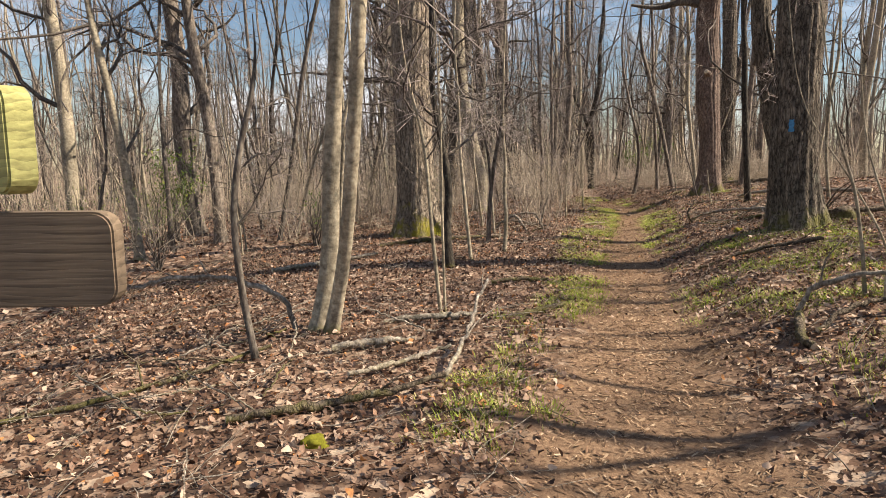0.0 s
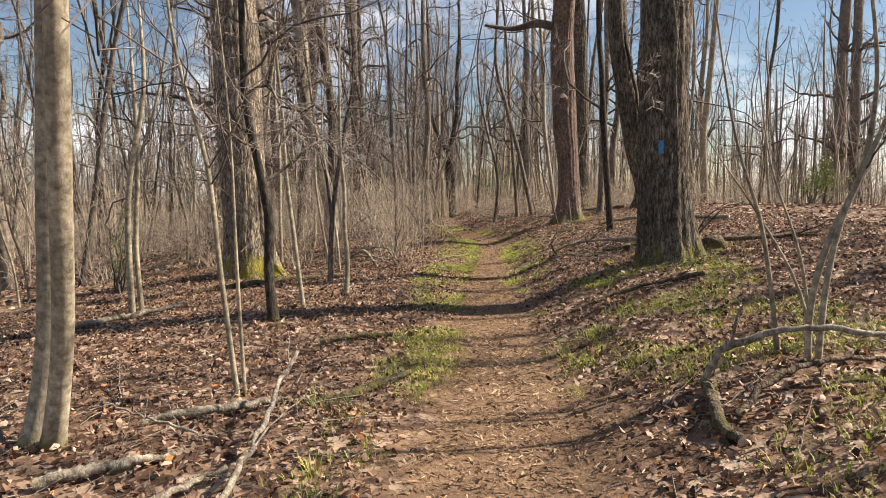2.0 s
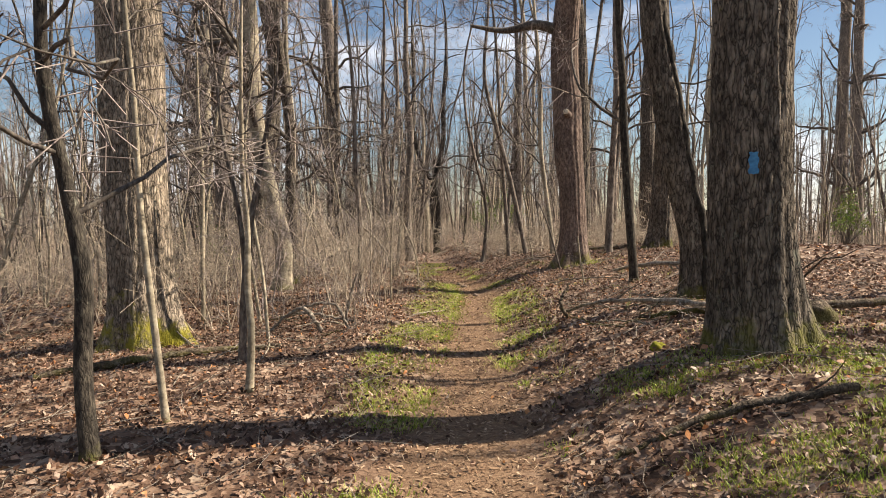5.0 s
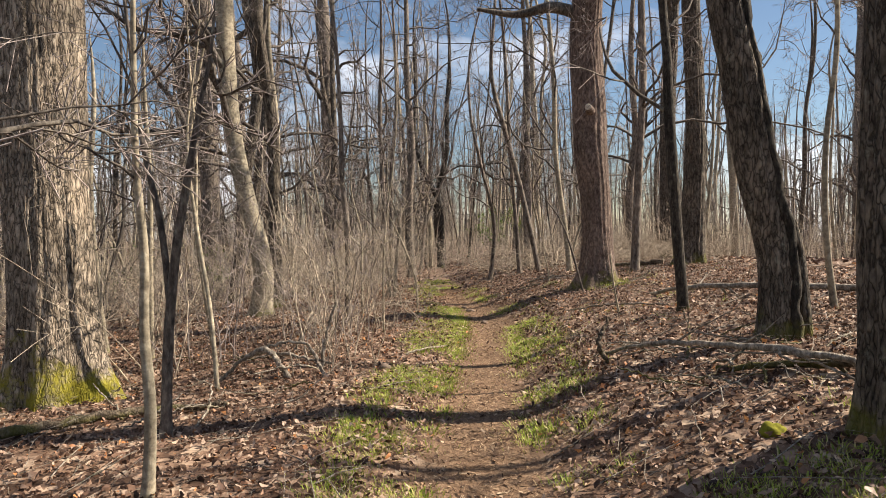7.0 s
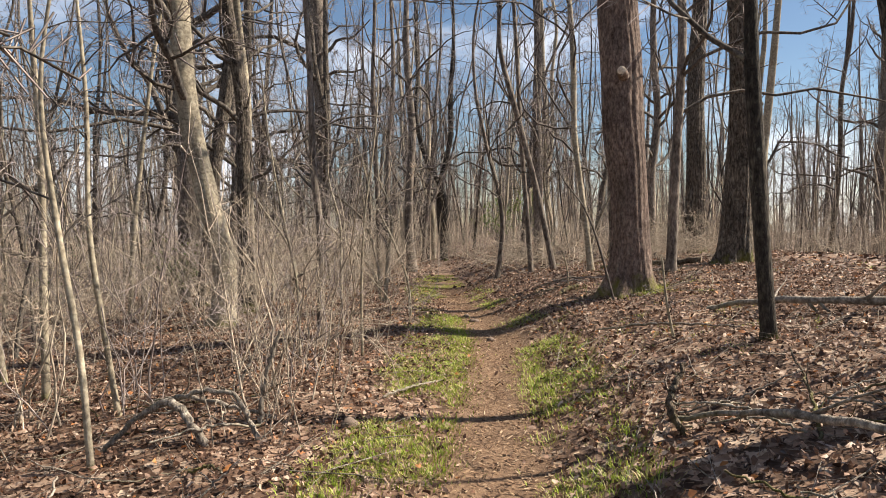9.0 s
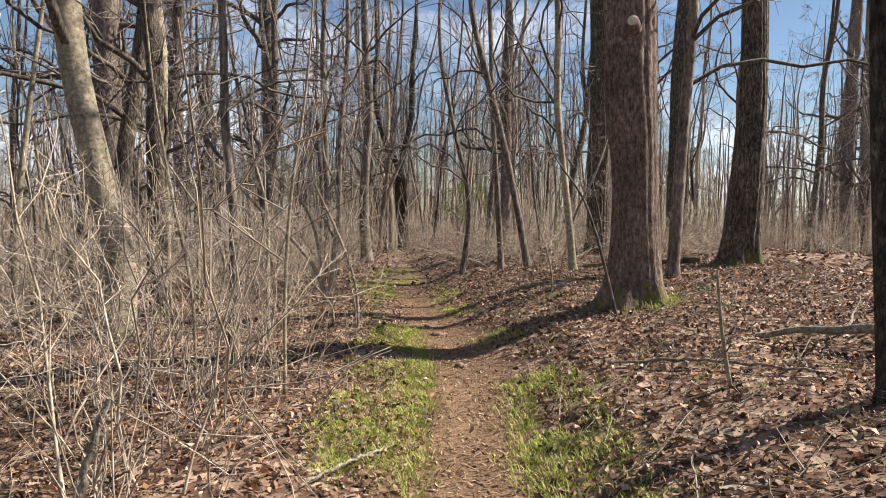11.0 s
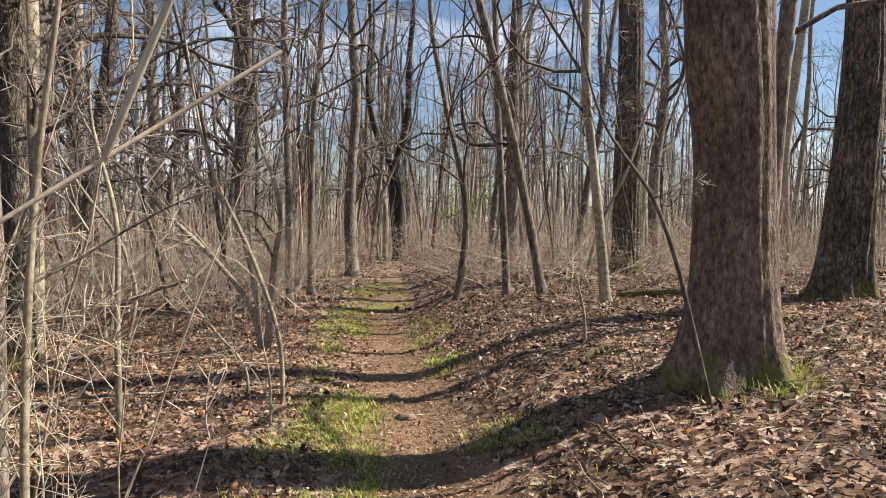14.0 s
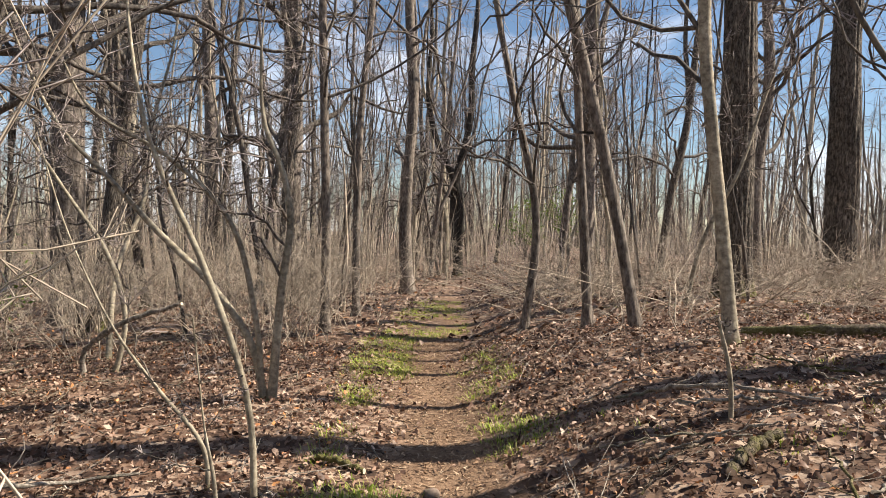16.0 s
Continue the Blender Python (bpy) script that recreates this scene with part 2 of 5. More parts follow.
floor_mat = ground_matter()
plank_mat = plank_matter("weathered_board", (0.165, 0.128, 0.095))
# lichen colour, with the sunlight on the upper board put into its paler tint
sunlit_lichen_board_mat = plank_matter("sunlit_lichened_board", (0.36, 0.36, 0.15))
blaze_mat = plain_matter("blue_trail_paint", (0.06, 0.22, 0.42), 0.7)
stone_mat = plain_matter("trail_stone", (0.17, 0.13, 0.105), 0.85)
pale_wood_mat = plain_matter("broken_wood", (0.55, 0.46, 0.35), 0.8, 40.0, 0.35)


# ---- shape tools ----
def mesh_of(name, verts, faces, material, smooth=True):
    """A mesh from arrays of vertices and of triangles or quads."""
    verts, faces = np.asarray(verts, np.float32), np.asarray(faces, np.int32)
    me = bpy.data.meshes.new(name)
    k = faces.shape[1]
    me.vertices.add(len(verts))
    me.vertices.foreach_set("co", verts.ravel())
    me.loops.add(faces.size)
    me.loops.foreach_set("vertex_index", faces.ravel())
    me.polygons.add(len(faces))
    me.polygons.foreach_set("loop_start", np.arange(0, faces.size, k, dtype=np.int32))
    me.polygons.foreach_set("use_smooth", np.full(len(faces), smooth))
    me.materials.append(material)
    me.update(calc_edges=True)
    return me


def part(name, data, parent, label=""):
    ob = new(name, data)
    ob.parent = parent
    return tagged(ob, label) if label else ob


def stack(shapes):
    """Joins (verts, faces) pairs of one face size."""
    vs, fs, n = [], [], 0
    for v, f in shapes:
        vs.append(np.reshape(v, (-1, 3)))
        fs.append(np.asarray(f) + n)
        n += len(vs[-1])
    return np.concatenate(vs), np.concatenate(fs)


def tubes(P, R, sides, lump=None):
    """Tapered tubes along polylines P (k, n, 3) with radii R (k, n); lump(angle, ring) scales the radius."""
    k, n, _ = P.shape
    T = np.gradient(P, axis=1)
    T /= np.linalg.norm(T, axis=2, keepdims=True) + 1e-9
    mean = T.mean(1)
    ref = np.eye(3)[np.abs(mean).argmin(1)]
    A = np.cross(T, ref[:, None, :])
    A /= np.linalg.norm(A, axis=2, keepdims=True) + 1e-9
    B = np.cross(T, A)
    th = np.arange(sides) * 2 * np.pi / sides
    rad = R[:, :, None] * np.ones(sides)
    if lump is not None:
        rad = rad * lump
    V = P[:, :, None, :] + rad[..., None] * (np.cos(th)[:, None] * A[:, :, None, :] + np.sin(th)[:, None] * B[:, :, None, :])
    base = np.arange(k)[:, None, None] * n * sides + np.arange(n - 1)[None, :, None] * sides
    j = np.arange(sides)
    a, b = base + j, base + (j + 1) % sides
    F = np.stack([a, a + sides, b + sides, b], -1).reshape(-1, 4)
    return V.reshape(-1, 3), F


def spawn(rng, P, R, m, s0, s1, reach, angle, up, n, thick, wob, least=0.0):
    """m side shoots on each of the polylines P."""
    k, N, _ = P.shape
    s = np.sort(rng.uniform(s0, s1, (k, m)), axis=1)
    i = np.minimum((s * (N - 1)).astype(int), N - 2)
    f = (s * (N - 1) - i)[..., None]
    row = np.arange(k)[:, None]
    pos = P[row, i] * (1 - f) + P[row, i + 1] * f
    tan = P[row, i + 1] - P[row, i]
    tan /= np.linalg.norm(tan, axis=2, keepdims=True) + 1e-9
    r = R[row, i] * (1 - f[..., 0]) + R[row, i + 1] * f[..., 0]
    length = np.linalg.norm(np.diff(P, axis=1), axis=2).sum(1)[:, None] * reach * rng.uniform(0.55, 1.25, (k, m)) * (1.15 - 0.7 * s) + least
    ref = np.where(np.abs(tan[..., 2:]) > 0.8, (1.0, 0, 0), (0, 0, 1.0))
    a = np.cross(tan, ref)
    a /= np.linalg.norm(a, axis=2, keepdims=True) + 1e-9
    b = np.cross(tan, a)
    az = rng.uniform(0, 2 * np.pi, (k, m, 1))
    an = np.radians(angle) * rng.uniform(0.65, 1.3, (k, m, 1))
    d = np.cos(an) * tan + np.sin(an) * (np.cos(az) * a + np.sin(az) * b)
    out, step = [pos], (length / (n - 1))[..., None]
    for q in range(n - 1):
        d = d + rng.normal(0, wob, (k, m, 3)) + np.array([0, 0, up / (n - 1)])
        d /= np.linalg.norm(d, axis=2, keepdims=True)
        out.append(out[-1] + d * step)
    Q = np.stack(out, 2).reshape(k * m, n, 3)
    S = (np.minimum(r * thick, length * 0.03)[..., None] * np.linspace(1, 0.22, n)).reshape(k * m, n)
    return Q, S


def smooth_line(points, count):
    """A rounded polyline of so many points through a few rows of (x, y, z, radius)."""
    p = np.array(points, float)
    s = np.r_[0, np.cumsum(np.linalg.norm(np.diff(p[:, :3], axis=0), axis=1))]
    t = np.linspace(0, s[-1], count)
    m = np.gradient(p, s, axis=0)
    i = np.clip(np.searchsorted(s, t, side="right") - 1, 0, len(s) - 2)
    h = (s[i + 1] - s[i])[:, None]
    u = ((t - s[i]) / h[:, 0])[:, None]
    return (2 * u**3 - 3 * u**2 + 1) * p[i] + (u**3 - 2 * u**2 + u) * h * m[i] + (3 * u**2 - 2 * u**3) * p[i + 1] + (u**3 - u**2) * h * m[i + 1]


def value_noise(x, y, size, seed):
    """Smooth noise from -1 to 1 with bumps of that size."""
    g = np.random.default_rng(seed).uniform(-1, 1, (128, 128))
    x, y = np.asarray(x) / size, np.asarray(y) / size
    i, j = np.floor(x).astype(int), np.floor(y).astype(int)
    u, v = x - i, y - j
    u, v = u * u * (3 - 2 * u), v * v * (3 - 2 * v)
    at = lambda a, b: g[a % 128, b % 128]
    return (at(i, j) * (1 - u) + at(i + 1, j) * u) * (1 - v) + (at(i, j + 1) * (1 - u) + at(i + 1, j + 1) * u) * v


# ---- the lie of the land ----
PATH_Y = (-20, 4.7, 9, 13, 16.4, 18.4, 20.5, 22, 24, 25.7, 28.3, 33, 44, 70)
PATH_X = (0.6, 0.89, 0.95, 1.0, 1.2, 1.27, 1.05, 0.93, 0.66, 0.5, 0.6, 0.3, -0.3, -1.0)


def path_x(y):
    """The middle of the trail at y."""
    return np.interp(y, PATH_Y, PATH_X)


def land(x, y):
    """Height of the ground: a trail along a hillside, bank up to the right, woods falling away to the left."""
    u = np.asarray(x) - path_x(y)
    along = np.interp(y, (-60, 20, 22.5, 25, 28, 34, 60, 140), (0, 0, -0.06, -0.14, -0.26, -0.5, -0.7, -2.0))
    bank = np.interp(u, (0, 0.35, 0.6, 1.0, 1.5, 2.0, 3.3, 4.5, 8, 14, 30, 80, 300), (0.04, 0.05, 0.13, 0.28, 0.42, 0.52, 0.66, 0.74, 0.8, 0.6, -1, -6, -9))
    bank = bank * np.interp(y, (3, 6, 9, 11), (0.75, 0.78, 0.85, 1.0)) + np.interp(u, (0.1, 0.4, 1.0, 2.2, 4), (0, 0.06, 0.07, 0.02, 0)) * np.interp(y, (15, 17.5, 22, 25), (0, 1, 1, 0))
    fall = np.interp(-u, (0, 0.35, 0.6, 1.2, 2.2, 4.5, 9, 20, 60, 300), (0.04, 0.05, 0.08, 0.10, 0.06, -0.03, -0.45, -1.3, -2.5, -3))
    return along + np.where(u > 0, bank, fall)


def trail_half(y):
    """Half the width of the trodden trail."""
    return np.interp(y, (3, 6, 8, 10, 13, 17, 19, 22, 40), (0.66, 0.58, 0.52, 0.44, 0.33, 0.38, 0.45, 0.28, 0.25))


def rough_land(x, y):
    """The land with its small hummocks; the trail itself is trodden smooth."""
    u = np.abs(np.asarray(x) - path_x(y))
    wild = np.clip((u - 0.4) / 0.5, 0.12, 1)
    return land(x, y) + wild * (0.035 * value_noise(x, y, 0.9, 3) + 0.02 * value_noise(x, y, 0.33, 4) + 0.010 * value_noise(x, y, 0.14, 5))


def build_ground():
    def axis(lo, a, b, hi, fine, grow):
        left, right, step = [a], [b], fine
        while left[-1] > lo or right[-1] < hi:
            step *= grow
            left.append(left[-1] - step)
            right.append(right[-1] + step)
        return np.unique(np.r_[left, np.arange(a, b, fine), right])
    xs, ys = axis(-420, -5.5, 6.5, 420, 0.07, 1.09), axis(-420, 2.5, 27, 420, 0.07, 1.09)
    X, Y = np.meshgrid(xs, ys)
    Z = rough_land(X, Y)
    n, m = len(xs), len(ys)
    i = (np.arange(m - 1)[:, None] * n + np.arange(n - 1)).ravel()
    me = mesh_of("ground", np.stack([X, Y, Z], -1).reshape(-1, 3), np.stack([i, i + 1, i + n + 1, i + n], -1), floor_mat)
    edge = np.abs(X - path_x(Y)) + 0.16 * value_noise(X, Y, 0.45, 8)
    half = trail_half(Y)
    worn = np.clip((half + 0.14 - edge) / 0.28, 0, 1)
    worn = worn * np.interp(Y, (33, 37), (1, 0))
    me.attributes.new("trail", "FLOAT", "POINT").data.foreach_set("value", worn.astype(np.float32).ravel())
    tagged(new("ground", me), "woodland floor of brown soil and leaf litter with a worn dirt trail", "ground", kind="structure")


build_ground()


# ---- trees ----
def bark_lumps(rng, sides, z, radius, ridges, flare, roots):
    """Scales a trunk's radius by angle and height: furrowed bark and a flared, lobed foot."""
    th = np.arange(sides) * 2 * np.pi / sides
    zz = z[:, None]
    wander = 0.9 * np.sin(1.7 * zz + 2 * th + rng.uniform(0, 6)) + 0.5 * np.sin(4.1 * zz + 3 * th + rng.uniform(0, 6))
    k = max(9, int(radius * 70))
    furrow = np.abs(np.sin(k * th / 2 + wander + 0.25 * np.sin(23 * zz + 5 * th))) ** 0.6
    lobes = 0.5 + 0.5 * np.cos(roots * th + rng.uniform(0, 6) + 0.6 * np.sin(th * 2))
    foot = flare * np.exp(-np.maximum(zz, -0.1) / (0.55 * radius + 0.08)) * (0.35 + lobes)
    swell = 0.05 * np.sin(2 * th + 1.3 * zz + rng.uniform(0, 6)) + 0.03 * np.sin(3 * th - 2.1 * zz)
    return (1 + ridges * (furrow - 0.6) + foot + swell)[None]


def crown(top, boughs, sprays):
    """The fine branching of a bare crown, too small to pick apart."""
    v, f = stack(boughs + sprays)
    me = mesh_of("crown", v, f, limb_bark)
    me.materials.append(twig_bark)
    slot = np.zeros(len(f), np.int32)
    slot[sum(len(b[1]) for b in boughs):] = 1
    me.polygons.foreach_set("material_index", slot)
    tagged(part("crown", me, top), kind="stuff")


def tree(name, label, stems, height, seed, material=None, sides=14, ridges=0.0, flare=0.35, limbs=8, first=0.35, group="", twigs=(5, 6), spread=55, limb_mat=None, reach=0.33, roots=6, limb_parts=True):
    """A standing bare tree. stems: rows of (x, y, z, radius) from the foot upwards, one list a stem; each goes on up to the height."""
    rng = np.random.default_rng(seed)
    material, limb_mat = material or wood_bark, limb_mat or limb_bark
    foot = np.array(stems[0][0][:3])
    top = new(name)
    top.location = foot
    tagged(top, label, "tree", group)
    limbs_all = []
    if not ridges and height > 6:
        limbs, first = limbs + (0 if group else 5), min(first, 0.2)
    for q, rows in enumerate(stems):
        p = [list(r) for r in rows]
        p[0][2] -= 0.12
        last, before = np.array(p[-1]), np.array(p[-2])
        lean = (last - before)[:3]
        lean /= np.linalg.norm(lean)
        lean = lean * (0.5, 0.5, 1)
        rise = height - (last[2] - foot[2])
        steps = max(2, int(rise / 1.6)) if rise > 0.4 else 0
        cur = last[:3].copy()
        for s in range(steps):
            lean = lean * (0.85, 0.85, 1) + np.r_[rng.normal(0, 0.05 if ridges else 0.10, 2), 0.1]
            lean /= np.linalg.norm(lean)
            cur = cur + lean * rise / steps
            p.append([*cur, last[3] * max(0.12, 1 - 0.85 * (s + 1) / steps)])
        hero = ridges > 0
        low = smooth_line(p, 160 if hero else 9 + 4 * len(p))
        low[:, :3] -= foot
        P, R = low[None, :, :3], np.maximum(low[None, :, 3], 0.004)
        z = P[0, :, 2]
        lump = bark_lumps(rng, sides, z, R[0, 0], ridges, flare if q == 0 else 0.2, roots)
        part("trunk", mesh_of("trunk", *tubes(P, R, sides, lump), material), top)
        if limbs:
            s0 = first if height > 5 else 0.3
            L, LR = spawn(rng, P, R, max(2, limbs // len(stems)), s0, 0.98, reach, spread, 0.3, 12 if ridges else 10, 0.42, 0.33)
            limbs_all.append((L, LR))
    if limbs_all:
        L, LR = np.concatenate([a for a, _ in limbs_all]), np.concatenate([b for _, b in limbs_all])
        for i in range(len(L) if limb_parts else 0):
            part("limb", mesh_of("limb", *tubes(L[i:i + 1], LR[i:i + 1], 8 if ridges else 5), limb_mat), top)
        S, SR = spawn(rng, L, LR, twigs[0], 0.12, 0.98, 0.42, 52, 0.2, 6, 0.6, 0.34)
        K, KR = spawn(rng, S, SR, twigs[1] * 2, 0.08, 1.0, 0.46, 50, 0.1, 3 if ridges else 2, 0.6, 0.24)
        crown(top, [tubes(S, np.maximum(SR, 0.003 if height < 5 else 0.005), 3)] + ([] if limb_parts else [tubes(L, LR, 5)]), [tubes(K, np.maximum(KR, 0.002 if height < 5 else 0.0034), 3)])
    return top


def straight(x, y, r, height, lean=(0, 0), bow=0.0):
    """Rows for a simple stem standing at x, y."""
    z = float(land(x, y))
    return [(x, y, z, r), (x + lean[0] * 0.4 + bow, y + lean[1] * 0.4, z + height * 0.4, r * 0.85), (x + lean[0] * 0.75, y + lean[1] * 0.75, z + height * 0.75, r * 0.55)]


# the great oaks by the trail
oak_with_blaze = tree("oak_tree", "large old oak with deeply furrowed bark and a blue trail blaze",
     [[(3.05, 11.2, 0.53, 0.299), (2.97, 11.2, 1.18, 0.278), (2.96, 11.2, 2.23, 0.267), (2.97, 11.2, 3.25, 0.267)]], 19, 11, oak_bark, 84, 0.12, 0.26, 13, 0.3, twigs=(5, 7))
tree("oak_tree", "massive pale-barked oak with a yellow-green mossy foot",
     [[(-2.75, 14.2, -0, 0.388), (-2.79, 14.2, 1.09, 0.357), (-2.82, 14.2, 2.61, 0.334), (-2.85, 14.2, 4.09, 0.326)]], 20, 12, mossy_bark, 84, 0.13, 0.42, 14, 0.28, twigs=(5, 7))
oak_with_stub = tree("oak_tree", "thick reddish-brown oak with a swollen burl and a flared mossy foot",
     [[(3.12, 19.35, 0.509905, 0.286), (3.14, 19.35, 1.26, 0.25), (3.12, 19.35, 1.98, 0.245), (3.07, 19.35, 2.54, 0.265), (3.03, 19.35, 3.38, 0.255), (2.97, 19.35, 4.3, 0.24)]], 19, 13, red_bark, 84, 0.09, 0.42, 12, 0.32, twigs=(5, 7))
leaning_oak = tree("oak_tree", "leaning oak with rough brown bark and a mossy base",
     [[(3.45, 13.72, 0.56, 0.145), (3.44, 13.72, 1.24, 0.138), (3.28, 13.72, 1.92, 0.143), (3.16, 13.71, 2.61, 0.15), (3.03, 13.71, 3.28, 0.145)]], 15, 14, oak_bark, 84, 0.13, 0.3, 10, 0.4, twigs=(5, 7))
tree("oak_tree", "tall straight dark-barked oak behind the trail bend",
     [[(4.81, 27.32, 0.49, 0.253), (4.81, 27.32, 2.54, 0.23), (4.76, 27.32, 5.91, 0.218)]], 18, 15, oak_bark, 84, 0.13, 0.3, 11, 0.35, twigs=(5, 7))
tree("oak_tree", "tall oak with brown bark standing on the bank",
     [[(5.6, 22.2, 0.69, 0.263), (5.7, 22.19, 2.22, 0.211), (5.72, 22.19, 3.65, 0.19), (5.71, 22.19, 4.35, 0.182)]], 18, 16, oak_bark, 84, 0.13, 0.35, 11, 0.35, twigs=(5, 7))
tree("oak_tree", "straight brown oak among brush on the bank",
     [[(7.5, 29.75, 0.45, 0.259), (7.52, 29.75, 2.53, 0.248), (7.49, 29.75, 4.74, 0.236), (7.52, 29.75, 5.83, 0.214)]], 17, 17, oak_bark, 84, 0.13, 0.25, 10, 0.35, twigs=(5, 7))
tree("oak_tree", "distant oak forking low with ivy and moss on its stem",
     [[(0, 43.6, -0.53, 0.176), (-0.16, 43.6, 3.13, 0.147), (-0.82, 43.58, 4.46, 0.118), (-1.24, 43.57, 6.06, 0.103), (-1.2, 43.58, 8.97, 0.074)],
      [(0, 43.6, -0.53, 0.176), (-0.16, 43.6, 3.13, 0.147), (0.36, 43.61, 5.46, 0.132), (0.39, 43.61, 7.5, 0.118), (0.57, 43.61, 10.4, 0.088)]], 15, 18, dark_bark, 14, 0, 0.3, 12, 0.3)
# other stems that can be told apart
tree("young_tree", "pale leaning tree with smooth sunlit bark",
     [[(-2.64, 20.14, -0, 0.18), (-2.58, 20.14, 0.77, 0.17), (-2.81, 20.14, 1.88, 0.165), (-3.04, 20.13, 3.07, 0.16), (-3.16, 20.13, 4.55, 0.15), (-3.18, 20.13, 5.53, 0.15)]], 14, 40, smooth_bark, 12, 0, 0.3, 8)
tree("forest_tree", "dark straight forest tree in the thicket",
     [[(-7.05, 29.9, -0.65, 0.309), (-7.05, 29.9, 3.49, 0.309), (-7.08, 29.9, 6.18, 0.309), (-7.15, 29.9, 8.86, 0.291)]], 16, 41, wood_bark, 12, 0, 0.3, 9)
tree("young_tree", "slim dark-barked young tree on the bank",
     [[(3.32, 15.6, 0.54, 0.056), (3.24, 15.6, 1.48, 0.06), (3.2, 15.6, 2.09, 0.063), (3.16, 15.6, 2.7, 0.058), (3.14, 15.6, 3.3, 0.05), (3.09, 15.6, 3.91, 0.045)]], 9, 42, dark_bark, 12, 0, 0.3, 8)
tree("forest_tree", "straight tree standing at the trail edge",
     [[(-0.95, 35.3, -0.41, 0.197), (-1.06, 35.31, 1.18, 0.161), (-1.01, 35.3, 2.95, 0.143), (-0.89, 35.3, 4.71, 0.143), (-1.01, 35.3, 6.46, 0.125), (-1.07, 35.31, 8.19, 0.116)]], 16, 43, wood_bark, 12, 0, 0.3, 9)
tree("young_tree", "slim tree leaning over the bank",
     [[(2.8, 24.2, 0.42, 0.066), (2.58, 24.21, 1.41, 0.062), (2.39, 24.22, 2.28, 0.062), (2.17, 24.23, 3.15, 0.057), (1.94, 24.24, 4.01, 0.053), (1.73, 24.25, 4.86, 0.049)]], 10, 44, wood_bark, 12, 0, 0.3, 7)
tree("forest_tree", "slender tree with a forked crown",
     [[(3.32, 31.82, 0.21, 0.167), (3.29, 31.82, 2.81, 0.152), (3.27, 31.82, 5.04, 0.136), (3.32, 31.82, 6.37, 0.136), (3.29, 31.82, 7.25, 0.091)]], 13, 45, wood_bark, 12, 0, 0.3, 9)
tree("young_tree", "slim bowed young tree",
     [[(3.3, 22.9, 0.5, 0.062), (3.19, 22.91, 1.44, 0.058), (3.09, 22.91, 2.21, 0.054), (3, 22.92, 2.97, 0.054), (2.97, 22.92, 4.49, 0.051)]], 11, 46, smooth_bark, 12, 0, 0.3, 7)
tree("young_tree", "thin straight young tree",
     [[(2.4, 25, 0.35, 0.057), (2.29, 25.01, 1.87, 0.052), (2.19, 25.01, 3.27, 0.047), (2.11, 25.01, 5.11, 0.043)]], 11, 47, wood_bark, 12, 0, 0.3, 7)
tree("young_tree", "thin dark crooked tree in the leaf litter",
     [[(-1.25, 10.2, 0.06, 0.053), (-1.29, 10.2, 0.56, 0.049), (-1.27, 10.2, 1.15, 0.047), (-1.35, 10.2, 1.65, 0.041), (-1.46, 10.2, 2.29, 0.037), (-1.46, 10.2, 2.85, 0.035)]], 7, 48, dark_bark, 12, 0, 0.3, 9)
tree("sapling", "thin curved sapling with grey bark",
     [[(-1.11, 10.92, 0.06, 0.025), (-1.2, 10.92, 0.87, 0.023), (-1.26, 10.92, 1.54, 0.02), (-1.28, 10.92, 2.2, 0.018), (-1.33, 10.92, 3.06, 0.016)]], 5, 49, smooth_bark, 12, 0, 0.3, 5)
tree("sapling", "slim grey sapling beside the trail",
     [[(-0.76, 11.6, 0.08, 0.029), (-0.73, 11.6, 0.64, 0.028), (-0.75, 11.6, 0.93, 0.025), (-0.74, 11.6, 1.36, 0.022), (-0.77, 11.6, 1.79, 0.019), (-0.77, 11.6, 2.37, 0.015)]], 4.5, 50, smooth_bark, 12, 0, 0.3, 6)
tree("young_tree", "dark forked young tree beside a mossy oak",
     [[(-1.2, 12.85, 0.06, 0.04), (-1.15, 12.85, 0.89, 0.034), (-1.1, 12.85, 1.32, 0.031), (-0.99, 12.85, 1.91, 0.024), (-0.92, 12.86, 2.3, 0.017), (-0.83, 12.86, 2.68, 0.012)],
      [(-1.14, 12.85, 1.0, 0.026), (-1.2, 12.86, 1.5, 0.022), (-1.32, 12.87, 2.1, 0.018), (-1.4, 12.88, 2.8, 0.012)]], 5, 51, limb_bark, 12, 0, 0.3, 8)
tree("forest_tree", "dark tree with crooked limbs in the thicket",
     [[(-4.29, 35.68, -0.54, 0.275), (-4.28, 35.68, 3.96, 0.252), (-4.32, 35.68, 7.36, 0.252), (-4.44, 35.68, 10.74, 0.206)]], 14, 52, wood_bark, 12, 0, 0.3, 10)
tree("young_tree", "slender bowed tree on the bank",
     [[(4.2, 21.1, 0.62, 0.08), (4.29, 21.1, 2.56, 0.075), (4.37, 21.1, 4.14, 0.069), (4.35, 21.1, 5.72, 0.064)]], 12, 53, wood_bark, 12, 0, 0.3, 7)
tree("sapling", "thin crooked sapling on the bank",
     [[(4.43, 14.65, 0.66, 0.032), (4.33, 14.65, 1.46, 0.029), (4.33, 14.65, 2.26, 0.027), (4.42, 14.65, 3.04, 0.024)]], 6, 54, smooth_bark, 12, 0, 0.3, 5)
tree("forest_tree", "straight forest tree on the ridge",
     [[(31.02, 59.96, -1.87, 0.46), (31.04, 59.96, 9.81, 0.42), (31.25, 59.97, 18.16, 0.38)]], 16, 55, wood_bark, 12, 0, 0.3, 8)
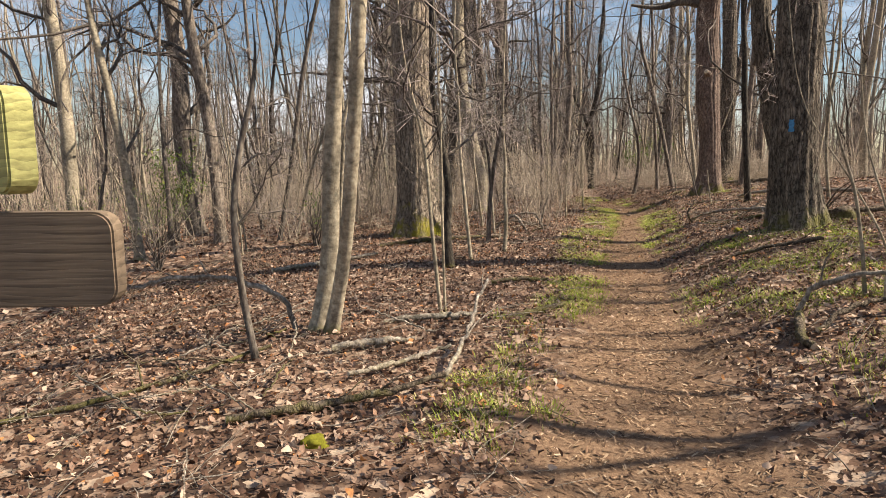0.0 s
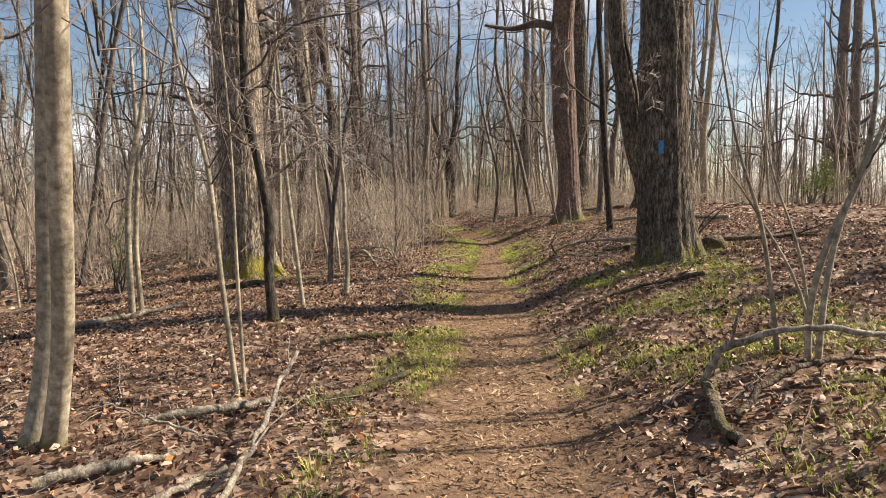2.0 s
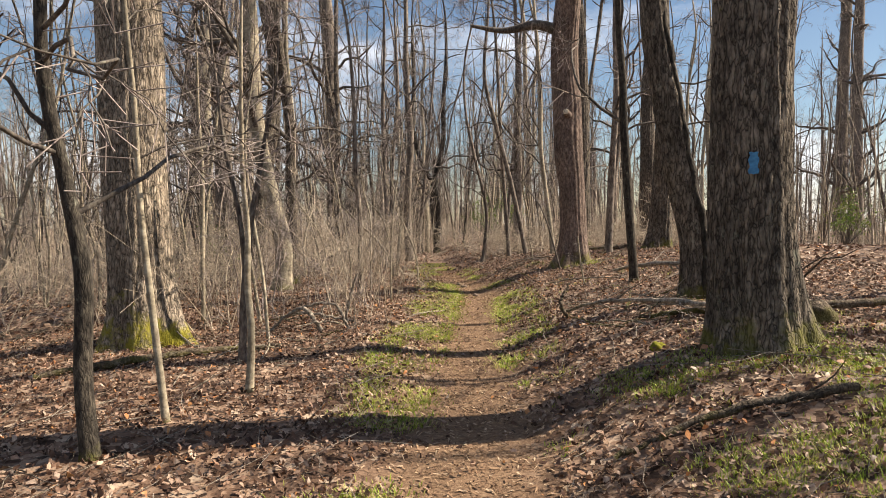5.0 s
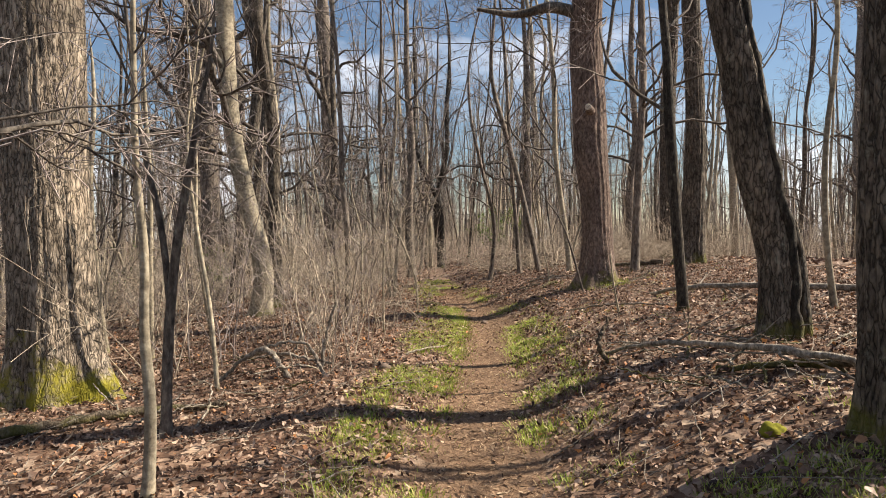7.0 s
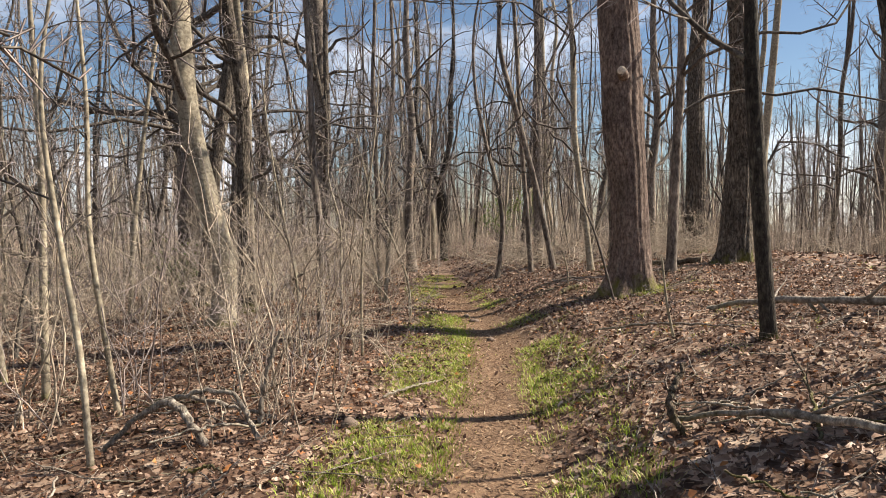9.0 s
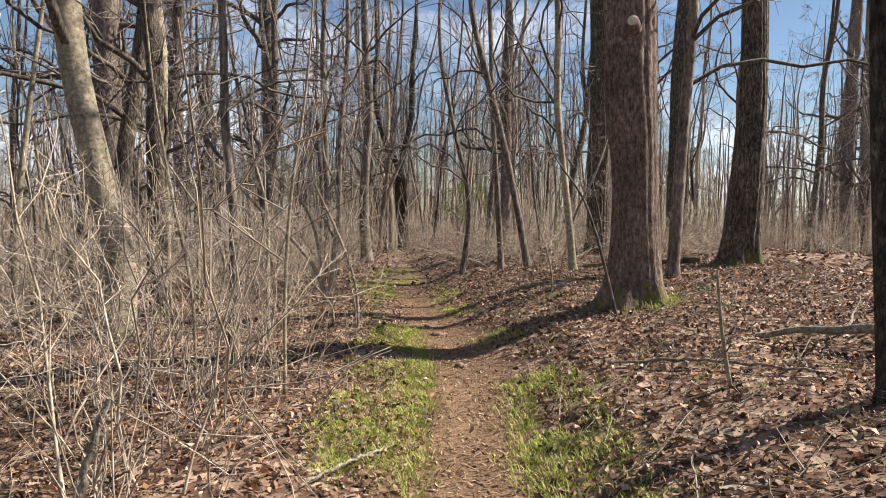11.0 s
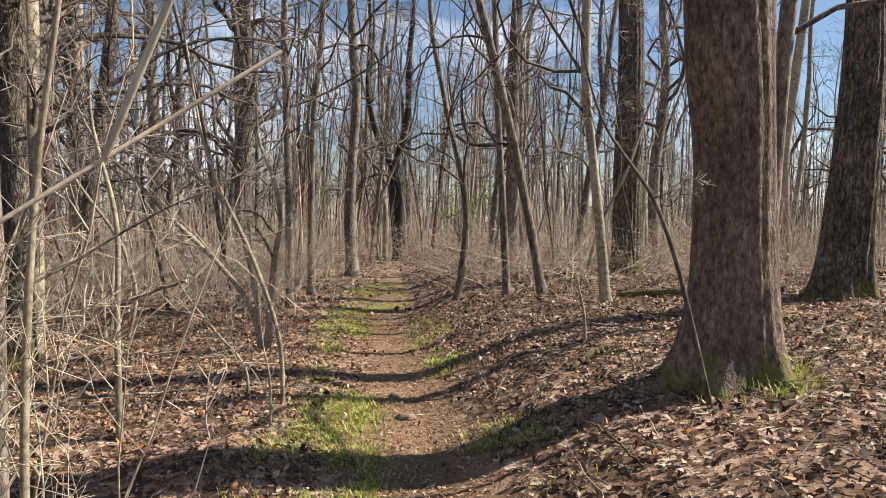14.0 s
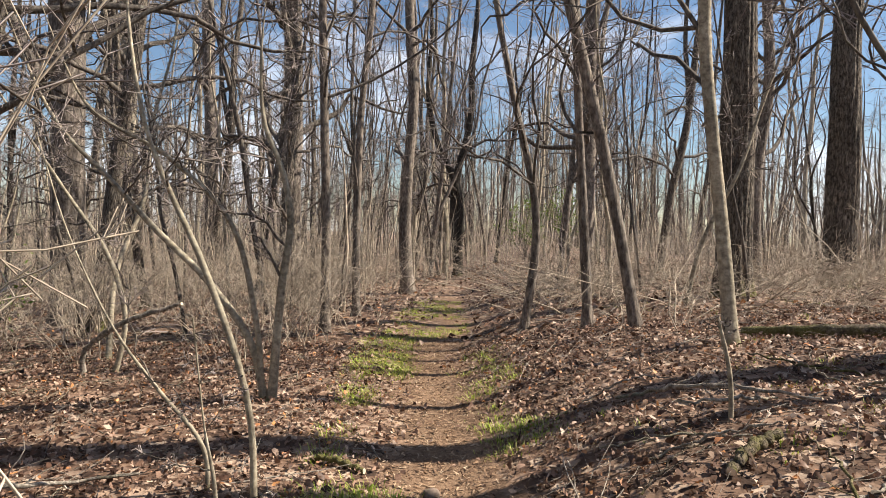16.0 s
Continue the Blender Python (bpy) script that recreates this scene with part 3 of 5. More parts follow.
tree("forest_tree", "straight forest tree on the ridge",
     [[(32.12, 59.31, -1.98, 0.40), (31.81, 59.3, 9.68, 0.36), (31.84, 59.3, 17.92, 0.33)]], 16, 56, wood_bark, 12, 0, 0.3, 8)
tree("forest_tree", "pale grey tree on the lower slope",
     [[(-13.27, 17.43, -0.88, 0.184), (-13.26, 17.43, 2.75, 0.169), (-13.37, 17.4, 4.92, 0.161), (-13.45, 17.39, 5.63, 0.154)]], 15, 57, smooth_bark, 12, 0, 0.3, 8)
tree("young_tree", "pale slanting young tree on the lower slope",
     [[(-8.06, 13.2, -0.46, 0.093), (-8.23, 13.16, 1.31, 0.082), (-8.45, 13.11, 2.89, 0.077), (-8.66, 13.06, 4.12, 0.06)]], 10, 58, smooth_bark, 12, 0, 0.3, 7)
tree("forest_tree", "slanting forest tree on the lower slope",
     [[(-8.09, 16.14, -0.47, 0.147), (-8.21, 16.12, 2.16, 0.133), (-8.48, 16.05, 4.06, 0.127), (-8.57, 16.03, 5.05, 0.12)]], 15, 59, wood_bark, 12, 0, 0.3, 8)
tree("forest_tree", "thick forest tree on the lower slope",
     [[(-10.85, 19.44, -0.68, 0.264), (-11.09, 19.39, 2.01, 0.248), (-11.1, 19.39, 4.37, 0.231), (-11.23, 19.36, 5.91, 0.215)]], 17, 60, wood_bark, 12, 0, 0.3, 9)
tree("young_tree", "pale lichen-blotched tree by the thicket",
     [[(-2.89, 22.29, -0.06, 0.095), (-2.87, 22.29, 1.37, 0.084), (-2.88, 22.29, 2.47, 0.078), (-2.87, 22.29, 3.55, 0.073)]], 11, 61, smooth_bark, 12, 0, 0.3, 7)
tree("forest_tree", "stout brown tree by the thicket",
     [[(-2.85, 21.91, -0.05, 0.159), (-2.83, 21.91, 1.38, 0.132), (-2.84, 21.91, 2.41, 0.122), (-2.83, 21.91, 3.43, 0.116)]], 15, 62, oak_bark, 12, 0, 0.3, 8)
tree("forest_tree", "pale straight forest tree below",
     [[(-10.87, 39.34, -1.13, 0.292), (-11.04, 39.35, 3.01, 0.271), (-11.01, 39.35, 7.1, 0.26), (-11.03, 39.35, 9.11, 0.25)]], 17, 63, smooth_bark, 12, 0, 0.3, 8)
tree("young_tree", "slim grey tree in the thicket by the trail",
     [[(-0.78, 18.25, 0.07, 0.049), (-0.77, 18.25, 0.85, 0.044), (-0.77, 18.25, 1.45, 0.042), (-0.83, 18.25, 2.19, 0.04), (-0.84, 18.25, 2.92, 0.036)]], 8, 64, wood_bark, 12, 0, 0.3, 8)
tree("forest_tree", "straight forest tree far below",
     [[(-11.08, 46.32, -1.18, 0.3), (-11.05, 46.33, 3.68, 0.275), (-11.22, 46.31, 8.6, 0.262), (-11.29, 46.31, 11.03, 0.25)]], 17, 65, wood_bark, 12, 0, 0.3, 8)
tree("young_tree", "slim straight tree near the trail",
     [[(-1.1, 26.63, -0.12, 0.073), (-1.1, 26.63, 1.42, 0.065), (-1.15, 26.63, 3.02, 0.061), (-1.19, 26.62, 4.61, 0.053)]], 11, 66, wood_bark, 12, 0, 0.3, 7)
tree("young_tree", "slim curving tree near the trail",
     [[(-1.17, 29.25, -0.23, 0.072), (-1.18, 29.25, 1.41, 0.067), (-1.13, 29.25, 3.45, 0.062), (-0.96, 29.26, 5.47, 0.057)]], 11, 67, wood_bark, 12, 0, 0.3, 7)
tree("forest_tree", "slanting forest tree below",
     [[(-10.8, 39.64, -1.13, 0.214), (-10.96, 39.63, 3.13, 0.204), (-11.42, 39.6, 6, 0.194), (-11.9, 39.56, 8.84, 0.175)]], 16, 68, wood_bark, 12, 0, 0.3, 8)
tree("young_tree", "slim tree leaning over the trail",
     [[(1.68, 25.7, 0.16, 0.054), (1.82, 25.71, 1.48, 0.05), (1.46, 25.68, 3.24, 0.043), (1.25, 25.67, 4.29, 0.036)]], 9, 69, wood_bark, 12, 0, 0.3, 7)
tree("young_tree", "curved slender tree on the ridge",
     [[(7.01, 32.22, 0.35, 0.146), (6.92, 32.22, 2.7, 0.133), (7.13, 32.22, 4.66, 0.12), (7.01, 32.22, 6.6, 0.106)]], 13, 70, wood_bark, 12, 0, 0.3, 8)
tree("twin_tree", "two smooth sunlit stems growing from one foot",
     [[(-1.68, 6.93, 0.04, 0.078), (-1.58, 6.97, 0.5, 0.071), (-1.51, 6.95, 1.39, 0.066), (-1.41, 6.88, 2.26, 0.062), (-1.36, 6.84, 2.68, 0.06)],
      [(-1.55, 6.87, 0.05, 0.06), (-1.32, 6.68, 0.7, 0.055), (-1.16, 6.47, 1.39, 0.053), (-1.01, 6.28, 2.26, 0.05), (-0.96, 6.22, 2.68, 0.048)]], 9, 90, smooth_bark, 18, 0, 0.25, 8, 0.45)
tree("sapling", "grey sapling with a snapped top",
     [[(-1.73, 6.04, 0.04, 0.025), (-1.83, 6.02, 0.62, 0.024), (-1.85, 6.01, 1.14, 0.022), (-1.77, 6.03, 1.63, 0.02), (-1.7, 6.05, 1.9, 0.017)]], 2.4, 91, limb_bark, 10, 0, 0.2, 4, 0.6)
tree("shrub", "many-stemmed bare shrub on the bank",
     [[(2.66, 7.26, 0.38, 0.0203), (2.67, 7.26, 0.75, 0.0189), (2.77, 7.26, 1.13, 0.0182), (2.9, 7.26, 1.41, 0.0175), (2.97, 7.26, 1.77, 0.014)],
      [(2.63, 7.55, 0.38, 0.014), (2.55, 7.55, 0.89, 0.0133), (2.49, 7.55, 1.2, 0.0119), (2.37, 7.55, 1.56, 0.0091)],
      [(2.85, 7.5, 0.4, 0.011), (2.72, 7.55, 0.8, 0.01), (2.5, 7.65, 1.25, 0.007), (2.2, 7.8, 1.8, 0.003)],
      [(2.85, 7.55, 0.4, 0.012), (2.75, 7.6, 1.0, 0.01), (2.62, 7.7, 1.5, 0.007), (2.55, 7.75, 2.1, 0.004)],
      [(2.69, 7.22, 0.38, 0.0182), (2.74, 7.22, 0.93, 0.0161), (2.8, 7.22, 1.21, 0.0147), (2.91, 7.22, 1.49, 0.014), (3.02, 7.22, 1.76, 0.0119)]], 3.6, 92, smooth_bark, 9, 0, 0.1, 12, 0.3)
tree("shrub", "arching many-stemmed bare shrub beside the trail",
     [[(-0.48, 22.32, 0.04, 0.038), (-0.4, 22.33, 0.99, 0.034), (-0.34, 22.33, 1.48, 0.029), (-0.41, 22.32, 1.88, 0.023), (-0.55, 22.32, 2.23, 0.018)],
      [(-0.5, 22.32, 0.04, 0.032), (-0.66, 22.31, 0.53, 0.029), (-0.98, 22.29, 0.97, 0.027), (-1.43, 22.26, 1.41, 0.025), (-1.75, 22.23, 1.76, 0.02), (-2.19, 22.2, 2.22, 0.016)],
      [(-0.53, 22.3, 0.04, 0.027), (-0.6, 22.29, 0.71, 0.023), (-0.84, 22.28, 1.51, 0.02), (-1.29, 22.25, 1.95, 0.016), (-1.96, 22.2, 2.38, 0.011)]], 3.2, 93, smooth_bark, 10, 0, 0.1, 27, 0.25)
tree("sapling", "thin bare sapling beside the trail",
     [[(-0.72, 19.4, 0.07, 0.024), (-0.73, 19.4, 0.81, 0.019), (-0.73, 19.4, 1.45, 0.016), (-0.88, 19.4, 2.13, 0.01)]], 3.2, 94, smooth_bark, 8, 0, 0.1, 5, 0.3)
tree("sapling", "thin leaning sapling before a thick oak",
     [[(2.86, 18.88, 0.45, 0.019), (2.7, 18.88, 0.94, 0.016), (2.59, 18.87, 1.31, 0.014), (2.47, 18.87, 1.61, 0.012), (2.15, 18.86, 2.08, 0.007)]], 2.6, 95, limb_bark, 8, 0, 0.1, 4, 0.3)
tree("sapling", "thin bare grey sapling rising from the leaf litter",
     [[(-0.78, 7.67, 0.08, 0.019), (-0.87, 7.68, 0.91, 0.018), (-0.92, 7.68, 1.55, 0.016), (-1.09, 7.68, 2.31, 0.011)]], 4.2, 110, smooth_bark, 8, 0, 0.1, 6, 0.25, twigs=(4, 4))
tree("sapling", "thin bare grey sapling rising from the leaf litter",
     [[(-0.76, 7.73, 0.08, 0.013), (-0.78, 7.73, 1.07, 0.012), (-0.78, 7.73, 1.61, 0.008)]], 4.2, 111, smooth_bark, 8, 0, 0.1, 6, 0.25, twigs=(4, 4))
tree("sapling", "thin bare grey sapling rising from the leaf litter",
     [[(-3.09, 10.92, -0.01, 0.038), (-3.05, 10.92, 1.37, 0.033), (-2.8, 10.91, 2.63, 0.024)]], 4.2, 112, smooth_bark, 8, 0, 0.1, 6, 0.25, twigs=(4, 4))
tree("sapling", "thin bare grey sapling rising from the leaf litter",
     [[(-1.29, 14.16, 0.05, 0.023), (-1.35, 14.16, 0.82, 0.02), (-1.44, 14.16, 1.43, 0.018), (-1.52, 14.16, 2.28, 0.013)]], 4.2, 113, smooth_bark, 8, 0, 0.1, 6, 0.25, twigs=(4, 4))
tree("sapling", "thin bare grey sapling rising from the leaf litter",
     [[(-3.74, 16.96, -0.07, 0.041), (-3.85, 16.96, 0.83, 0.037), (-3.91, 16.96, 2.09, 0.033), (-3.83, 16.96, 3.4, 0.026)]], 4.2, 114, smooth_bark, 8, 0, 0.1, 6, 0.25, twigs=(4, 4))
tree("sapling", "thin bare grey sapling rising from the leaf litter",
     [[(-2.75, 16.06, -0.01, 0.035), (-2.74, 16.06, 1.01, 0.032), (-2.72, 16.06, 2.08, 0.03), (-2.76, 16.06, 3.13, 0.024)]], 4.2, 115, smooth_bark, 8, 0, 0.1, 6, 0.25, twigs=(4, 4))
tree("sapling", "thin bare grey sapling rising from the leaf litter",
     [[(-1.68, 15.27, 0.04, 0.026), (-1.8, 15.27, 0.79, 0.023), (-1.87, 15.27, 1.35, 0.021), (-1.87, 15.27, 2.46, 0.016)]], 4.2, 116, smooth_bark, 8, 0, 0.1, 6, 0.25, twigs=(4, 4))
tree("sapling", "thin bare grey sapling rising from the leaf litter",
     [[(-0.16, 17.42, 0.09, 0.016), (-0.15, 17.42, 0.98, 0.014), (-0.1, 17.42, 1.66, 0.012), (-0, 17.41, 2.32, 0.009)]], 4.2, 117, smooth_bark, 8, 0, 0.1, 6, 0.25, twigs=(4, 4))
tree("sapling", "thin bare grey sapling rising from the leaf litter",
     [[(-0.79, 17.27, 0.07, 0.015), (-0.81, 17.27, 0.87, 0.013), (-0.95, 17.28, 1.61, 0.012), (-1.05, 17.29, 2.18, 0.009)]], 4.2, 118, smooth_bark, 8, 0, 0.1, 6, 0.25, twigs=(4, 4))
tree("sapling", "thin bare grey sapling rising from the leaf litter",
     [[(0.15, 20.16, 0.09, 0.019), (0.12, 20.16, 0.57, 0.016), (-0.1, 20.17, 1.22, 0.016), (-0.37, 20.18, 1.8, 0.011)]], 4.2, 119, smooth_bark, 8, 0, 0.1, 6, 0.25, twigs=(4, 4))
tree("sapling", "thin bare grey sapling rising from the leaf litter",
     [[(-3.02, 11.03, -0.01, 0.031), (-3.05, 11.03, 0.82, 0.028), (-2.98, 11.03, 1.73, 0.026), (-2.98, 11.03, 2.62, 0.021)]], 4.2, 120, smooth_bark, 8, 0, 0.1, 6, 0.25, twigs=(4, 4))
tree("sapling", "thin bare grey sapling rising from the leaf litter",
     [[(0.17, 19.65, 0.09, 0.01), (0.16, 19.65, 0.43, 0.009), (0.12, 19.65, 0.64, 0.005)]], 1.0, 121, smooth_bark, 8, 0, 0.1, 6, 0.25, twigs=(4, 4))
tree("sapling", "thin bare grey sapling rising from the leaf litter",
     [[(-0.17, 20.36, 0.09, 0.013), (-0.18, 20.36, 0.29, 0.012), (-0.42, 20.34, 0.61, 0.01), (-0.59, 20.33, 0.83, 0.007)]], 1.9, 122, smooth_bark, 8, 0, 0.1, 6, 0.25, twigs=(4, 4))
tree("sapling", "thin bare grey sapling rising from the leaf litter",
     [[(2.53, 20.68, 0.4, 0.013), (2.51, 20.67, 0.73, 0.012), (2.44, 20.67, 1.02, 0.009)]], 1.0, 123, smooth_bark, 8, 0, 0.1, 6, 0.25, twigs=(4, 4))
tree("sapling", "thin bare grey sapling rising from the leaf litter",
     [[(2.79, 16.22, 0.44, 0.015), (2.7, 16.22, 0.78, 0.012), (2.66, 16.23, 1.16, 0.009)]], 1.0, 124, smooth_bark, 8, 0, 0.1, 6, 0.25, twigs=(4, 4))
tree("sapling", "thin bare grey sapling rising from the leaf litter",
     [[(-2.48, 23.53, -0.07, 0.028), (-2.36, 23.54, 0.49, 0.025), (-2.49, 23.53, 1, 0.023), (-2.99, 23.5, 1.77, 0.017)]], 4.2, 125, smooth_bark, 8, 0, 0.1, 6, 0.25, twigs=(4, 4))


# ---- the woods around ----
TAKEN = [ob.location.copy() for ob in scene.objects if ob.type == "EMPTY"]


def free_spot(rng, x, y, gap):
    """Whether a stem may stand at x, y: off the trail and clear of the trees that have their own place."""
    u = x - float(path_x(y))
    if (abs(u) < 2.2 and y < 42) or (y < 13 and -6.4 < u < 5.5) or (y < 24 and -3.5 < u < 5.5):
        return False
    if 12 < y < 25 and 5 < u < 24 and (int(x * 7) + int(y * 5)) % 2:
        return False
    if y < 36 and -1.6 < u < 1.8:
        return False
    return all((x - t.x) ** 2 + (y - t.y) ** 2 > gap * gap for t in TAKEN)


def scatter(kinds, count, seed, xr, yr, gap, thin_right=1.0, size=(0.85, 1.2)):
    """Copies of the given trees, spread at random."""
    rng = np.random.default_rng(seed)
    made = tries = 0
    while made < count and tries < count * 60:
        tries += 1
        x, y = rng.uniform(*xr), rng.uniform(*yr)
        if not free_spot(rng, x, y, gap) or (2 < x < 27 and rng.random() > thin_right):
            continue
        m = Matrix.LocRotScale((x, y, float(land(x, y))), Euler((rng.normal(0, 0.03), rng.normal(0, 0.03), rng.uniform(0, 6.28))), None)
        kind = kinds[rng.integers(len(kinds))] if made >= len(kinds) else kinds[made]
        s = rng.uniform(*size)
        c = copy_thing(kind, m) if made >= len(kinds) else kind
        c.matrix_basis = m @ Matrix.Diagonal((s, s, s * rng.uniform(0.9, 1.1), 1))
        TAKEN.append(Vector((x, y, 0)))
        made += 1


tall = []
for i, (r, h, limbs) in enumerate(((0.11, 17, 15), (0.07, 15, 14), (0.14, 18, 16), (0.055, 14, 13), (0.08, 16, 15), (0.12, 17, 15), (0.045, 11, 13), (0.075, 16, 14))):
    rng = np.random.default_rng(300 + i)
    lx, ly = rng.normal(0, 0.16, 2)
    rows = [(0, 0, 0, r)] + [(lx * k + rng.normal(0, 0.07), ly * k + rng.normal(0, 0.07), h * 0.14 * k, r * (1 - 0.09 * k)) for k in (1, 2, 3, 4, 5)]
    stems = [rows]
    for fork in range(1 + (i % 3 == 0)):
        side, low, wide = rng.uniform(0, 6.28), (1, 2)[(i + fork) % 2], rng.uniform(0.35, 0.75)
        stems.append(rows[:low + 1] + [(rows[k][0] + wide * (k - low) ** 0.8 * math.cos(side) + rng.normal(0, 0.12), rows[k][1] + wide * (k - low) ** 0.8 * math.sin(side) + rng.normal(0, 0.12), rows[k][2] - 0.3 * (k - low), rows[k][3] * 0.72) for k in range(low + 1, 6)])
    tall.append(tree("forest_tree", "tall bare forest tree with grey-brown bark", stems, h, 320 + i, (wood_bark, oak_bark, smooth_bark, dark_bark)[i % 4], 9, 0, 0.3, limbs, 0.13, "bare trees of the woods", (4, 5), 66, reach=0.24))
scatter(tall, 180, 5, (-44, 46), (3, 80), 1.3, 0.38)


def scatter_more(kinds, count, seed, xr, yr, gap):
    """Further copies in one stretch of the woods."""
    rng = np.random.default_rng(seed)
    made = tries = 0
    while made < count and tries < count * 60:
        tries += 1
        x, y = rng.uniform(*xr), rng.uniform(*yr)
        if not free_spot(rng, x, y, gap):
            continue
        s = rng.uniform(0.8, 1.15)
        c = copy_thing(kinds[rng.integers(len(kinds))], Matrix())
        c.matrix_basis = Matrix.LocRotScale((x, y, float(land(x, y))), Euler((rng.normal(0, 0.04), rng.normal(0, 0.04), rng.uniform(0, 6.28))), (s, s, s))
        TAKEN.append(Vector((x, y, 0)))
        made += 1


scatter_more(tall, 48, 15, (-10, 13), (34, 76), 1.1)
# mostly out of view on the right, added to cast shadow stripes over the trail
scatter_more(tall[3:], 8, 16, (6.6, 17), (2, 13), 1.3)
# unseen trees added to shade the near end of the trail
scatter_more(tall, 9, 17, (6.4, 15), (1.2, 6.0), 1.1)

slim = []
for i, (r, h) in enumerate(((0.035, 6.5), (0.025, 5), (0.045, 8), (0.03, 5.5), (0.02, 4), (0.05, 9))):
    rng = np.random.default_rng(400 + i)
    lx, ly = rng.normal(0, 0.13, 2)
    rows = [(0, 0, 0, r)] + [(lx * k + rng.normal(0, 0.05), ly * k + rng.normal(0, 0.05), h * 0.16 * k, r * (1 - 0.12 * k)) for k in (1, 2, 3, 4)]
    slim.append(tree("sapling", "slender bare sapling in the undergrowth", [rows], h, 420 + i, (smooth_bark, limb_bark)[i % 2], 7, 0, 0.15, 10, 0.2, "saplings of the undergrowth", (4, 3), 45, limb_parts=False))
scatter(slim, 320, 6, (-26, 24), (3, 60), 0.7, 0.5)


def bush(label, group, seed, stems, height, spread, material, near=False):
    """A clump of thin upright stems with forked twigs."""
    rng = np.random.default_rng(seed)
    top = new("shrub")
    tagged(top, label, "shrub", group)
    n = 8
    base = rng.normal(0, spread * 0.35, (stems, 2))
    out = rng.normal(0, spread * 0.75, (stems, 2)) + base * 0.8
    h = height * rng.uniform(0.5, 1.1, stems)
    t = np.linspace(0, 1, n)
    P = np.zeros((stems, n, 3))
    P[:, :, :2] = base[:, None] + out[:, None] * 1.35 * (t ** 1.4)[None, :, None] + np.cumsum(rng.normal(0, 0.035, (stems, n, 2)), 1)
    P[:, :, 2] = h[:, None] * t - 0.06
    R = rng.uniform(0.003, 0.0085, stems)[:, None] * np.linspace(1, 0.3, n)
    S, SR = spawn(rng, P, R, 5, 0.25, 0.98, 0.34, 46, 0.15, 5, 0.7, 0.28)
    K, KR = spawn(rng, S, SR, 5, 0.15, 1.0, 0.45, 46, 0.1, 2, 0.7, 0.15)
    fine = [tubes(S, np.maximum(SR, 0.0022), 3), tubes(K, np.maximum(KR, 0.0018), 3)]
    if near:
        for i in range(stems):
            part("stem", mesh_of("stem", *tubes(P[i:i + 1], R[i:i + 1], 5), material), top)
    else:
        fine.append(tubes(P, R, 4))
    tagged(part("spray", mesh_of("spray", *stack(fine), material), top), kind="stuff")
    return top


def thicket(kinds, count, seed, where):
    rng = np.random.default_rng(seed)
    for i in range(count):
        x, y = where(rng)
        m = Matrix.LocRotScale((x, y, float(land(x, y))), Euler((0, 0, rng.uniform(0, 6.28))), None)
        s = rng.uniform(0.75, 1.25)
        c = kinds[i] if i < len(kinds) else copy_thing(kinds[rng.integers(len(kinds))], m)
        c.matrix_basis = m @ Matrix.Diagonal((s, s, s, 1))


near_bush = [bush("dense grey thicket of bare shrub stems beside the trail", "thicket beside the trail", 500 + i, 8, 1.9, 0.6, (brush_bark, twig_bark)[i % 2], True) for i in range(5)]
thicket(near_bush, 19, 7, lambda g: (lambda y: (float(path_x(y)) - 1.35 - abs(g.normal(0, 1.6)), y))(g.uniform(14.4, 18.2)))
far_bush = [bush("pale tangled bare brush under the trees", "brush under the trees", 520 + i, 10, 1.6, 0.8, (brush_bark, twig_bark)[i % 2]) for i in range(5)]


def brush_spot(g):
    while True:
        x, y = g.uniform(-30, 26), g.uniform(8, 66)
        u = x - float(path_x(y))
        if (u < -1.8 and y > 25) or (u > 1.9 and y > 24.5) or y > 36 or (u < -6.5) or (u > 11):
            return x, y


thicket(far_bush, 150, 8, brush_spot)


def joined_brush(label, kinds, count, seed, where):
    """One sheet of brush, too tangled to pick apart, made of turned and scaled bushes."""
    rng = np.random.default_rng(seed)
    shapes = []
    for kind in kinds:
        me = kind.children[0].data
        v, f = np.zeros(len(me.vertices) * 3, np.float32), np.zeros(len(me.loops), np.int32)
        me.vertices.foreach_get("co", v)
        me.loops.foreach_get("vertex_index", f)
        shapes.append((v.reshape(-1, 3), f.reshape(-1, 4)))
    out = []
    for i in range(count):
        x, y = where(rng)
        v, f = shapes[rng.integers(len(shapes))]
        a, k = rng.uniform(0, 6.28), rng.uniform(0.7, 1.25)
        turn = np.array([(math.cos(a), math.sin(a), 0), (-math.sin(a), math.cos(a), 0), (0, 0, 1)]) * k
        out.append((v @ turn + (x, y, float(land(x, y))), f))
    tagged(new("brush", mesh_of("brush", *stack(out), brush_bark)), label, "brush", kind="stuff")


joined_brush("pale tangle of bare brush lining the farther trail", far_bush, 55, 18, lambda g: (lambda y: (float(path_x(y)) - 1.5 - abs(g.normal(0, 3.4)), y))(g.uniform(24, 36)))
joined_brush("thin bare brush among the trees below the trail", far_bush, 30, 19, lambda g: (g.uniform(-8.5, -3.2), g.uniform(15, 24)))
bank_bush = [bush("low tangle of thin brown brush on the bank", "tangled brush on the bank", 540 + i, 9, 0.9, 0.9, brush_bark) for i in range(3)]
thicket(bank_bush, 20, 9, lambda g: (g.uniform(2.6, 8.5), g.uniform(24.0, 31)))
joined_brush("low brown tangle of brush along the bank", bank_bush, 44, 20, lambda g: (lambda y: (float(path_x(y)) + 1.2 + abs(g.normal(0, 3.6)), y))(g.uniform(24.0, 35)))
